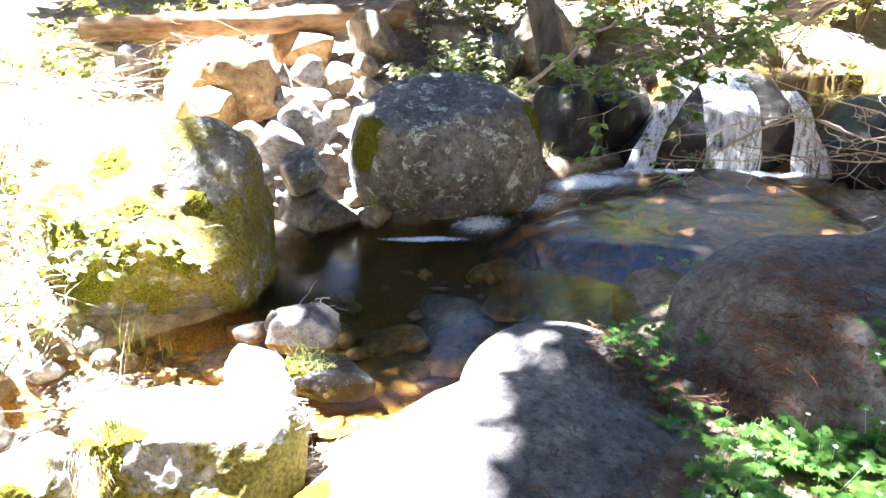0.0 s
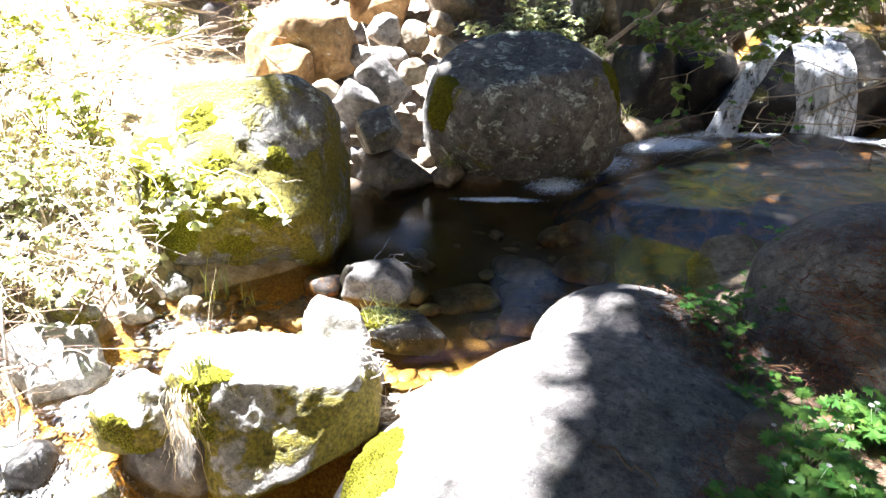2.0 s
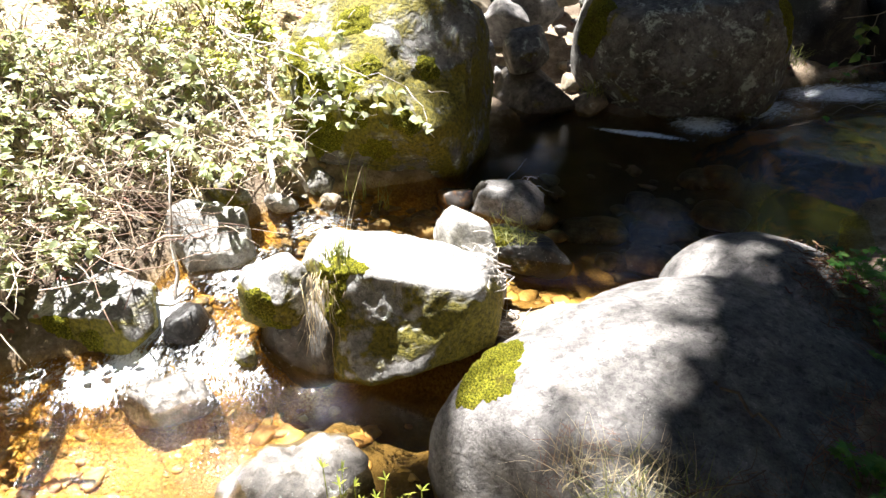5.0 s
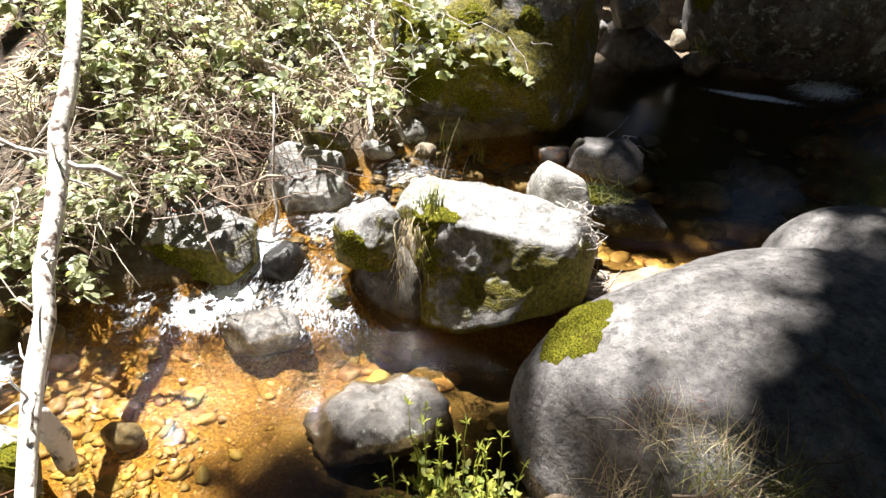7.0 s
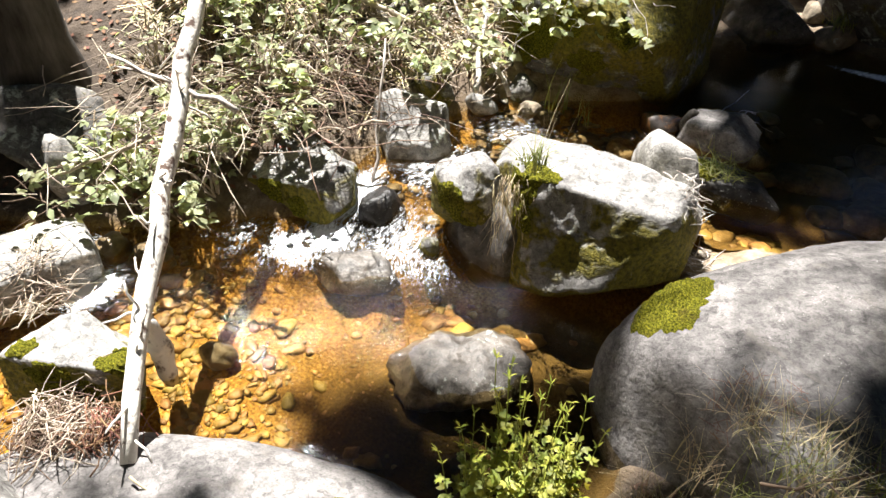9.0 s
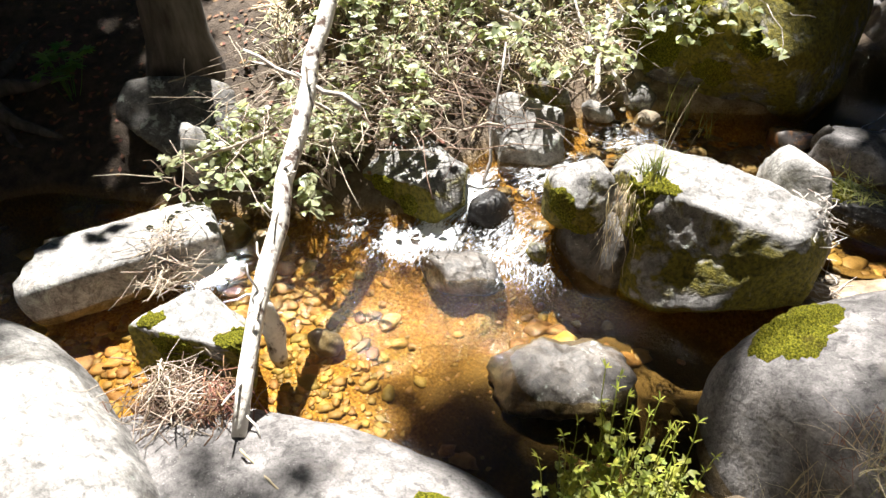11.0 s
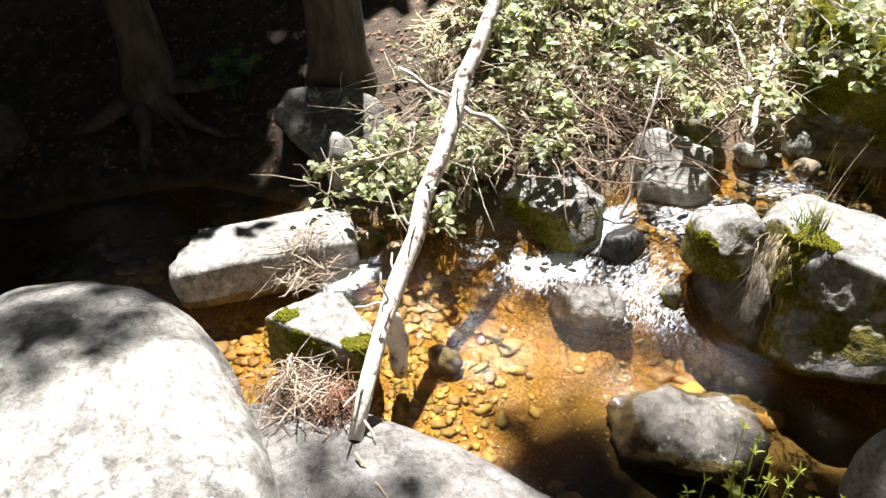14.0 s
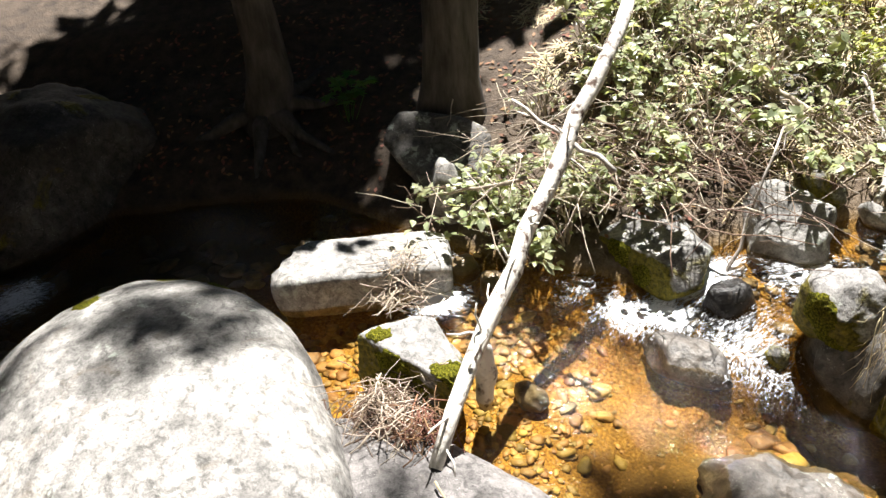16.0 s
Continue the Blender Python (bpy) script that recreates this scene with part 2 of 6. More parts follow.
NEEDLES = plain("dead_needles", (0.13, 0.06, 0.035), (0.28, 0.15, 0.09), 9, 0.8, 0.0, random_hue=0.9)
TWIG = plain("dry_twig", (0.32, 0.25, 0.18), (0.60, 0.52, 0.43), 30, 0.85, 0.4, random_hue=0.7)
BROWN_TWIG = plain("brown_twig", (0.10, 0.065, 0.045), (0.24, 0.17, 0.12), 30, 0.85, 0.4, random_hue=0.7)
BARK = plain("grey_bark", (0.04, 0.034, 0.028), (0.13, 0.115, 0.10), 14, 0.95, 0.9, (1, 1, 0.25))
LOG_WOOD = plain("weathered_log", (0.10, 0.042, 0.016), (0.40, 0.28, 0.17), 9, 0.9, 0.8, (0.25, 1, 1))
PALE_WOOD = plain("bleached_wood", (0.13, 0.085, 0.06), (0.80, 0.76, 0.70), 17, 0.8, 0.8, (1, 1, 0.6))
DEAD_POLE = plain("peeling_dead_wood", (0.09, 0.055, 0.04), (0.74, 0.70, 0.63), 15, 0.8, 0.9, (1, 1, 0.8), lo=0.36, hi=0.47)
PETAL = plain("white_petal", (0.75, 0.70, 0.76), (0.85, 0.84, 0.86), 20, 0.6, 0.0, through=0.3)


def moss_material():
    m, nt, b = start("moss_cushion")
    tc = nd(nt, "TexCoord").outputs["Object"]
    tuft_ = noise_of(nt, tc, 130, 4, 0.75)
    patch = noise_of(nt, tc, 14, 5, 0.6)
    col = ramp(nt, tuft_, [(0.34, (0.012, 0.015, 0.003)), (0.5, (0.13, 0.13, 0.011)), (0.66, (0.36, 0.33, 0.03))])
    col = mix(nt, ramp(nt, patch, [(0.54, 0.0), (0.72, 0.6)]), col, (0.10, 0.075, 0.018))
    put(nt, b, "Base Color", col)
    put(nt, b, "Roughness", 0.95)
    put(nt, b, "Specular IOR Level", 0.1)
    put(nt, b, "Normal", bump(nt, tuft_, 1.0, 0.02))
    return m


MOSS_MAT = moss_material()


# ---- helpers of the scene ----
def mesh_of(name, verts, faces, material, smooth=True):
    me = bpy.data.meshes.new(name)
    me.from_pydata([tuple(v) for v in verts], [], faces)
    me.materials.append(material)
    if smooth:
        me.shade_smooth()
    return me


def part(name, me, parent, label="", at=(0, 0, 0)):
    ob = new(name, me)
    ob.parent = parent
    ob.location = at
    return tagged(ob, label)


def fbm(p, octaves=4, rough=0.55):
    total, amp = 0.0, 1.0
    q = Vector(p)
    for _ in range(octaves):
        total += amp * noise.noise(q)
        q = q * 2.03
        amp *= rough
    return total


ICO = {}


def ico(sub):
    """Unit directions and triangles of a sphere."""
    if sub not in ICO:
        bm = bmesh.new()
        bmesh.ops.create_icosphere(bm, subdivisions=sub, radius=1.0)
        ICO[sub] = (np.array([v.co[:] for v in bm.verts]), [tuple(v.index for v in f.verts) for f in bm.faces])
        bm.free()
    return ICO[sub]


def rock_radius(dirs, size, turn=0.0, tilt=0.0, boxy=2.4, lobes=(), cuts=(), blend=0.05):
    """Distance from the rock's heart to its skin: a squarish ellipsoid joined with lobes and split along planes."""
    rot = np.array(Euler((0, radians(tilt), radians(turn))).to_matrix())
    d = dirs @ rot
    r = (np.abs(d / np.array(size)) ** boxy).sum(1) ** (-1.0 / boxy)
    for *n, dist in cuts:
        n = np.array(n) / np.linalg.norm(n)
        dot = dirs @ n
        lim = np.where(dot > 1e-3, dist / np.maximum(dot, 1e-3), 1e3)
        h = np.clip(0.5 + 0.5 * (r - lim) / blend, 0, 1)
        r = r * (1 - h) + lim * h - blend * h * (1 - h)
    for off, rad in lobes:
        c, s = np.array(off), 1.0 / np.array(rad)
        a, b, k = ((dirs * s) ** 2).sum(1), (dirs * s * (c * s)).sum(1), ((c * s) ** 2).sum() - 1
        disc = b * b - a * k
        hit = disc > 0
        far = np.where(hit, (b + np.sqrt(np.maximum(disc, 0))) / a, 0.0)
        h = np.clip(0.5 + 0.5 * (far - r) / (2 * blend), 0, 1)
        r = np.where(far > 0, r * (1 - h) + far * h + 2 * blend * h * (1 - h) * (far > 0), r)
    return np.maximum(r, 0.02)


def rock_mesh(name, material, size, seed, sub=4, rough=0.05, scale=2.2, facets=12, bite=0.26, cuts=(), soft=0.04, **shape):
    """facets: how many broken faces; bite: how deep they cut at most, as a share of the rock."""
    dirs, faces = ico(sub)
    rng = random.Random(seed)
    planes = list(cuts)
    for _ in range(facets):
        n = Vector((rng.gauss(0, 1), rng.gauss(0, 1), rng.gauss(0.1, 0.8))).normalized()
        reach = math.sqrt(sum((a * b) ** 2 for a, b in zip(n, size)))
        planes.append((*n, reach * (1 - rng.uniform(0.2, 1.0) * bite)))
    pts = dirs * rock_radius(dirs, size, cuts=planes, blend=soft * min(size), **shape)[:, None]
    off = Vector((seed * 3.7, seed * 1.3, -seed * 2.1))
    mean = float(np.mean(size))
    out = []
    for p, d in zip(pts, dirs):
        q = Vector(p) * (scale / mean * 0.5) + off
        k = fbm(q, 5 if sub > 3 else 3)
        ridge = abs(noise.noise(q * 1.7 + off))
        pit = noise.noise(q * 7.0) if sub > 4 else 0.0
        out.append(p + d * mean * rough * (1.6 * k - 1.0 * ridge + 0.3 + 0.22 * pit))
    return mesh_of(name, out, faces, material)


def rock(name, material, at, size, label, seed, category="rock", group="", **kw):
    ob = new(name, rock_mesh(name, material, size, seed, **kw))
    ob.location = at
    return tagged(ob, label, category, group)


def tube(path, radii, sides=7, cap=True):
    """Vertices and faces of a tapering tube along a path."""
    path = [Vector(p) for p in path]
    verts, faces = [], []
    for i, p in enumerate(path):
        along = (path[min(i + 1, len(path) - 1)] - path[max(i - 1, 0)]).normalized()
        side = along.cross(Vector((0.31, 0.17, 0.93))).normalized()
        up = side.cross(along)
        r = radii[i] if hasattr(radii, "__len__") else radii
        verts += [p + (side * math.cos(a) + up * math.sin(a)) * r for a in (2 * math.pi * k / sides for k in range(sides))]
    for i in range(len(path) - 1):
        for k in range(sides):
            a, b = i * sides + k, i * sides + (k + 1) % sides
            faces.append((a, b, b + sides, a + sides))
    if cap:
        faces.append(tuple(range(sides - 1, -1, -1)))
        faces.append(tuple(range((len(path) - 1) * sides, len(path) * sides)))
    return verts, faces


def merge(pieces):
    verts, faces = [], []
    for v, f in pieces:
        n = len(verts)
        verts += v
        faces += [tuple(i + n for i in face) for face in f]
    return verts, faces


# ---- the stream's course ----
# x, y, half width, water level, depth
COURSE = np.array([
    (5.2, 7.6, 0.25, 1.12, 0.10), (2.5, 7.0, 0.3, 1.10, 0.08), (2.35, 6.3, 0.7, 1.0, 0.1), (2.3, 5.92, 0.5, 0.46, 0.12), (2.0, 5.78, 0.28, 0.45, 0.12), (1.3, 5.68, 0.26, 0.42, 0.12), (0.65, 5.35, 0.28, 0.33, 0.12),
    (0.1, 4.75, 0.45, 0.215, 0.2), (-0.25, 3.9, 0.85, 0.20, 0.30), (-1.0, 3.15, 0.55, 0.20, 0.16), (-1.7, 2.8, 0.42, 0.19, 0.10),
    (-1.98, 2.2, 0.33, 0.15, 0.10), (-1.98, 1.75, 0.38, 0.02, 0.10), (-1.65, 1.2, 0.85, 0.0, 0.17), (-2.5, 0.55, 0.75, 0.0, 0.13), (-3.5, 0.0, 0.7, -0.01, 0.16),
    (-3.95, -1.1, 0.68, -0.07, 0.2), (-4.2, -2.6, 0.75, -0.28, 0.2), (-5.5, -7.0, 0.8, -0.9, 0.2), (-9.0, -30.0, 1.2, -3.5, 0.3),
])


BRANCHES = [COURSE,
            np.array([(-1.3, 1.45, 0.4, 0.0, 0.14), (-0.85, 1.92, 0.30, 0.0, 0.22)]),
            np.array([(-1.4, 1.6, 0.38, 0.0, 0.2), (-1.35, 2.15, 0.36, 0.0, 0.2)]),
            np.array([(-0.85, 1.95, 0.3, 0.0, 0.22), (-0.72, 2.3, 0.2, 0.02, 0.15)]),
            np.array([(-1.3, 1.2, 0.4, 0.0, 0.15), (-0.85, 1.2, 0.32, 0.0, 0.16), (-0.68, 1.3, 0.3, 0.0, 0.16)]),
            np.array([(-0.85, 1.3, 0.3, 0.0, 0.2), (-0.62, 1.62, 0.3, 0.0, 0.2), (-0.6, 1.95, 0.24, 0.0, 0.2)]),
            np.array([(-0.98, 4.2, 0.5, 0.2, 0.24), (-0.75, 4.65, 0.42, 0.2, 0.24), (-0.4, 4.6, 0.42, 0.2, 0.2)]),
            np.array([(1.5, 5.82, 0.2, 0.45, 0.12), (3.15, 5.82, 0.2, 0.45, 0.12)]),
            np.array([(-0.6, 2.95, 0.35, 0.2, 0.15), (0.2, 3.5, 0.5, 0.2, 0.25), (0.7, 3.9, 0.4, 0.2, 0.2)])]


def course(x, y):
    """Signed distance from the water's edge, water level, depth, and which bank: +1 the far one."""
    best = np.full(x.shape, 1e9)
    sums, lev, dep, side = np.zeros(x.shape), np.zeros(x.shape), np.zeros(x.shape), np.zeros(x.shape)
    for line in BRANCHES:
        for (ax, ay, aw, az, ad), (bx, by, bw, bz, bd) in zip(line[:-1], line[1:]):
            dx, dy = bx - ax, by - ay
            u = np.clip(((x - ax) * dx + (y - ay) * dy) / (dx * dx + dy * dy), 0, 1)
            px, py = x - ax - u * dx, y - ay - u * dy
            off = np.hypot(px, py)
            gap = off - (aw + (bw - aw) * u)
            w = 1.0 / (np.maximum(off, 0.02) ** 5)
            sums += w
            lev += w * (az + (bz - az) * u)
            dep += w * (ad + (bd - ad) * u)
            side += w * np.where(px * dy - py * dx > 0, 1.0, -1.0) * (line is COURSE)
            best = np.minimum(best, gap)
    return best, lev / sums, dep / sums, np.clip(side / sums * 1.5, -1, 1)


def lumps(x, y, cell, seed):
    """Smooth random height, the same everywhere for one seed."""
    out = np.zeros(x.shape)
    rng = np.random.RandomState(seed)
    for _ in range(14):
        a, ph, f = rng.uniform(0, 2 * math.pi), rng.uniform(0, 6.28), rng.uniform(0.6, 1.9) / cell
        out += np.sin((x * math.cos(a) + y * math.sin(a)) * f + ph)
    return out / 5.0


def ground_height(x, y):
    d, lev, dep, side = course(x, y)
    bed = lev - dep * np.clip(-d / 0.22, 0, 1) ** 0.6 + 0.025 * lumps(x, y, 0.10, 3)
    o = np.maximum(d, 0)
    near_o = np.minimum(o, 3)
    far = lev + 0.06 * (1 - np.exp(-o / 0.1)) + 0.40 * near_o - 0.035 * near_o ** 2 + 0.2 * np.maximum(o - 3, 0)
    near = np.minimum(lev + 0.12 * (1 - np.exp(-o / 0.3)) + 0.16 * o, 0.50 + 0.03 * o)
    step = np.clip((2.9 - y) / 1.1, 0, 1)
    near = np.minimum(near, 0.12 + 0.36 * step * step * (3 - 2 * step) + 0.35 * np.maximum(x - 2.9, 0))
    k = 0.5 + 0.5 * side
    bank = far * k + near * (1 - k)
    # valley slopes added round the place to block light from the low sky
    bank += 0.42 * np.maximum(np.hypot(x, np.minimum(y, 0)) - 6.0, 0) * (1 - k) + 0.25 * np.maximum(o - 9.0, 0) * k
    bank += (0.035 * lumps(x, y, 0.22, 5) + 0.06 * lumps(x, y, 0.8, 6)) * np.clip(o / 0.4, 0, 1)
    for cx, cy, r, deep in ((-0.95, 4.98, 0.5, 0.16), (-1.35, 5.35, 0.4, 0.12)):
        bank = np.maximum(bank - deep * np.exp(-((x - cx) ** 2 + (y - cy) ** 2) / (r * r)), np.minimum(bank, lev + 0.05))
    return np.where(d < 0, bed, bank)


def ground_at(x, y):
    return float(ground_height(np.array([x]), np.array([y]))[0])


def spread(lo, hi, step, reach):
    """Coordinates that are fine between lo and hi and widen outwards to reach."""
    fine = list(np.arange(lo, hi, step))
    left, right, s = [lo - step], [hi], step
    while right[-1] < reach:
        s *= 1.25
        right.append(right[-1] + s)
        left.append(left[-1] - s)
    return np.array(left[::-1] + fine + right)


def grid_faces(nx, ny):
    return [(j * nx + i, j * nx + i + 1, (j + 1) * nx + i + 1, (j + 1) * nx + i) for j in range(ny - 1) for i in range(nx - 1)]


gx, gy = spread(-6.5, 4.5, 0.045, 90), spread(-2.5, 9.5, 0.05, 90)
X, Y = np.meshgrid(gx, gy)
Z = ground_height(X, Y)
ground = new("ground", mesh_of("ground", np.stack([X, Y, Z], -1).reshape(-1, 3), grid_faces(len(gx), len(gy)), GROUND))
tagged(ground, "brown forest floor with litter and a sandy golden stream bed", "ground", kind="structure")
D, LEV, _, _ = course(X, Y)
# darkened for bare soil, and for painted shade under brambles and behind rocks
soil_shade = ground.data.attributes.new("soil_shade", "FLOAT", "POINT")
soil_shade.data.foreach_set("value", (np.maximum(np.clip((-3.2 - X) / 0.5, 0, 1) * np.clip((2.6 - Y) / 0.6, 0, 1), np.maximum(0.85 * np.clip((-2.15 - X) / 0.3, 0, 1) * np.clip((3.3 - Y) / 0.5, 0, 1), np.maximum(0.8 * np.clip((X + 0.9) / 0.5, 0, 1) * np.clip((Y - 5.9) / 0.4, 0, 1), np.exp(-(((X + 0.3) / 0.5) ** 2 + ((Y - 1.1) / 0.45) ** 2) ** 2))))).ravel())
# darkened for pool silt and for painted shade beside boulders and the fall
silt_shade = ground.data.attributes.new("silt_shade", "FLOAT", "POINT")
silt_shade.data.foreach_set("value", (np.exp(-(((X + 0.68) / 0.36) ** 2 + ((Y - 1.62) / 0.42) ** 2) ** 2) + np.exp(-(((X + 0.2) / 0.95) ** 2 + ((Y - 4.1) / 1.1) ** 2) ** 2) + np.exp(-(((X + 0.95) / 0.75) ** 2 + ((Y - 1.2) / 0.55) ** 2) ** 2) + np.exp(-(((X + 0.3) / 0.6) ** 2 + ((Y - 4.82) / 0.35) ** 2) ** 2) + 0.7 * np.exp(-(((X + 0.42) / 0.4) ** 2 + ((Y - 2.75) / 0.35) ** 2) ** 2) + np.exp(-(((X - 3.6) / 1.9) ** 2 + ((Y - 7.2) / 0.7) ** 2) ** 2) + np.exp(-(((X + 0.85) / 0.75) ** 2 + ((Y - 4.25) / 0.75) ** 2) ** 2) + np.exp(-(((X - 2.0) / 1.9) ** 2 + ((Y - 5.65) / 0.42) ** 2) ** 2) + np.exp(-(((X + 0.95) / 0.42) ** 2 + ((Y - 1.8) / 0.36) ** 2) ** 2) + np.exp(-(((X + 3.9) / 0.7) ** 2 + ((Y + 0.6) / 1.1) ** 2) ** 2)).clip(0, 1).ravel())
bed = ground.data.attributes.new("bed", "FLOAT", "POINT")
bed.data.foreach_set("value", np.clip(0.5 - D / 0.10, 0, 1).ravel())


# ---- water ----
def foam_at(x, y):
    """Where the water breaks white."""
    f = np.zeros(x.shape)
    for cx, cy, rx, ry, k in ((2.3, 5.82, 1.0, 0.10, 1.0), (1.5, 5.8, 0.5, 0.10, 0.65), (1.1, 5.62, 0.5, 0.22, 0.9), (0.6, 5.32, 0.35, 0.24, 0.8), (0.2, 5.0, 0.3, 0.2, 0.85), (-0.2, 4.76, 0.4, 0.06, 1.0),
                              (-2.16, 1.98, 0.12, 0.26, 0.95), (-2.12, 1.70, 0.20, 0.15, 0.95), (-1.75, 1.85, 0.45, 0.32, 0.60), (-2.4, 1.47, 0.45, 0.28, 0.54), (-2.2, 1.54, 0.24, 0.18, 0.80), (-2.72, 0.78, 0.13, 0.18, 1.1),
                              (-3.9, -1.25, 0.25, 0.25, 0.9), (-1.92, 2.35, 0.28, 0.3, 0.66), (-1.75, 2.8, 0.35, 0.35, 0.52), (-3.1, 1.0, 0.3, 0.15, 0.45)):
        f = np.maximum(f, k * np.exp(-((x - cx) / rx) ** 2 - ((y - cy) / ry) ** 2))
    return f


def chop_at(x, y):
    """How rough the water runs."""
    c = np.full(x.shape, 0.03)
    for cx, cy, r, k in ((-2.2, 0.75, 0.9, 0.03), (-1.5, 1.2, 0.5, 0.06), (-1.95, 1.8, 0.55, 1.0), (-1.85, 2.7, 0.6, 0.55), (-1.3, 3.2, 0.4, 0.3), (-2.5, 1.3, 0.45, 0.7), (-3.0, 1.0, 0.45, 0.7), (-1.35, 1.7, 0.35, 0.5), (0.6, 5.3, 0.7, 0.8), (2.3, 5.7, 1.0, 0.9), (-3.8, -0.7, 0.9, 0.5), (-0.6, 1.75, 0.3, 0.15)):
        c = np.maximum(c, k * np.exp(-((x - cx) ** 2 + (y - cy) ** 2) / (r * r)))
    return c


wx, wy = np.arange(-6.2, 4.2, 0.025), np.arange(-5.0, 7.4, 0.025)
X, Y = np.meshgrid(wx, wy)
D, LEV, _, _ = course(X, Y)
ch = chop_at(X, Y)
Z = LEV + ch * (0.010 * lumps(X, Y, 0.045, 11) + 0.012 * lumps(X, Y, 0.11, 12)) + 0.0006 * lumps(X, Y, 0.15, 13)
keep = (D < 0.10)
index = -np.ones(X.shape, int)
index[keep] = np.arange(keep.sum())
quads = np.stack([index[:-1, :-1], index[:-1, 1:], index[1:, 1:], index[1:, :-1]], -1).reshape(-1, 4)
quads = quads[(quads >= 0).all(1)]
water = new("water", mesh_of("water", np.stack([X, Y, Z], -1)[keep], [tuple(int(i) for i in q) for q in quads], WATER))
tagged(water, "clear amber stream water running over sand and stones", "water", kind="structure")
# coordinates that run with the current, so that foam draws out into streaks
run, across, near_ = np.zeros(X.shape), np.zeros(X.shape), np.full(X.shape, 1e9)
way = 0.0
for (ax, ay, *_a), (bx, by, *_b) in zip(COURSE[:-1], COURSE[1:]):
    dx, dy = bx - ax, by - ay
    ln = math.hypot(dx, dy)
    u = np.clip(((X - ax) * dx + (Y - ay) * dy) / ln ** 2, 0, 1)
    off = np.hypot(X - ax - u * dx, Y - ay - u * dy)
    closer = off < near_
    near_ = np.where(closer, off, near_)
    run = np.where(closer, way + ((X - ax) * dx + (Y - ay) * dy) / ln, run)
    across = np.where(closer, ((X - ax) * dy - (Y - ay) * dx) / ln, across)
    way += ln
flow = water.data.attributes.new("flow", "FLOAT_VECTOR", "POINT")
flow.data.foreach_set("vector", np.stack([run * 0.4, across, 0.15 * across], -1)[keep].ravel())
for key, values in (("foam", foam_at(X, Y)[keep]), ("chop", ch[keep])):
    layer = water.data.attributes.new(key, "FLOAT", "POINT")
    layer.data.foreach_set("value", values)


# ---- boulders of the near bank and the stream ----
near_slab = rock("boulder", GRANITE, (0.34, 2.05, 0.10), (1.12, 0.80, 0.44), "large smooth grey granite boulder sloping into the water", 1, "boulder", sub=6, rough=0.026, boxy=2.4, turn=53, facets=5, bite=0.06, soft=0.3,
                 lobes=[((0.24, 0.94, 0.06), (0.50, 0.46, 0.35))])
mid_boulder = rock("boulder", GRANITE_FLANK, (-1.05, 2.27, 0.21), (0.48, 0.40, 0.34), "grey granite boulder in midstream, overhanging flank darkened by moss and painted shade", 2, "boulder", sub=6, rough=0.045,
                   boxy=3.4, turn=12, facets=7, bite=0.08, soft=0.03, cuts=[(0.2, -0.88, 0.43, 0.222), (0.75, -0.62, -0.05, 0.33), (-0.45, -0.86, 0.12, 0.29), (0.55, -0.5, -0.7, 0.29), (0.06, -0.02, 1, 0.285), (-0.05, -0.8, -0.6, 0.36), (-0.1, 0.9, 0.4, 0.30)])
side_boulder = rock("boulder", GRANITE_FLANK, (-1.57, 2.14, 0.27), (0.18, 0.17, 0.20), "rounded rock with yellow moss leaning on the midstream boulder", 22, "boulder", sub=5, rough=0.05, boxy=2.6, facets=7, bite=0.2, soft=0.06,
                    cuts=[(0.1, -0.75, -0.65, 0.15)])
# added support whose dark colour stands for the shade under the knob
rock("stone", DARK_STONE, (-1.55, 2.18, -0.02), (0.20, 0.17, 0.21), "added dark stone in place of the black shade under the moss-capped rock", 55, facets=8, bite=0.2)
mossy_boulder = rock("boulder", GRANITE_MOSSY, (-1.80, 4.0, 0.50), (0.68, 0.72, 0.80), "big boulder with yellow-green moss and grey lichen beside the pool", 3, "boulder", sub=6, rough=0.045, boxy=2.3, facets=8, bite=0.14,
                     cuts=[(0.55, -0.5, 0.67, 0.60), (-0.15, -0.62, 0.77, 0.60), (0.3, -0.8, -0.5, 0.6)])
pool_boulder = rock("boulder", GRANITE_LICHEN, (-0.08, 5.65, 0.55), (0.80, 0.74, 0.70), "round dark grey boulder with pale lichen behind the pool", 4, "boulder", sub=6, rough=0.03, boxy=2.4, facets=7, bite=0.09,
                    cuts=[(0.1, -0.9, -0.55, 0.6), (-0.1, -0.3, 1, 0.58)])
# fills a dark hollow; the hollow's shade is in the rock's colour
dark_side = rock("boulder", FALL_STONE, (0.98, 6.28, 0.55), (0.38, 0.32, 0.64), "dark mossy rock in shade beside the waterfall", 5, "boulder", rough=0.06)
wet_slab = rock("boulder", WET_STONE, (1.70, 4.85, -0.05), (1.62, 1.22, 0.62), "wide wet dark rock slab sloping into the pool, mirroring the sky", 6, "boulder", sub=6, rough=0.018, turn=33, facets=14, bite=0.10, boxy=2.7, soft=0.01,
                cuts=[(-0.09, -0.06, 1, 0.445), (-0.16, -0.30, 0.94, 0.545), (-0.55, -0.35, 0.75, 0.90), (-0.1, -0.62, 0.78, 0.80), (-0.45, 0.69, 0.57, 0.78)])
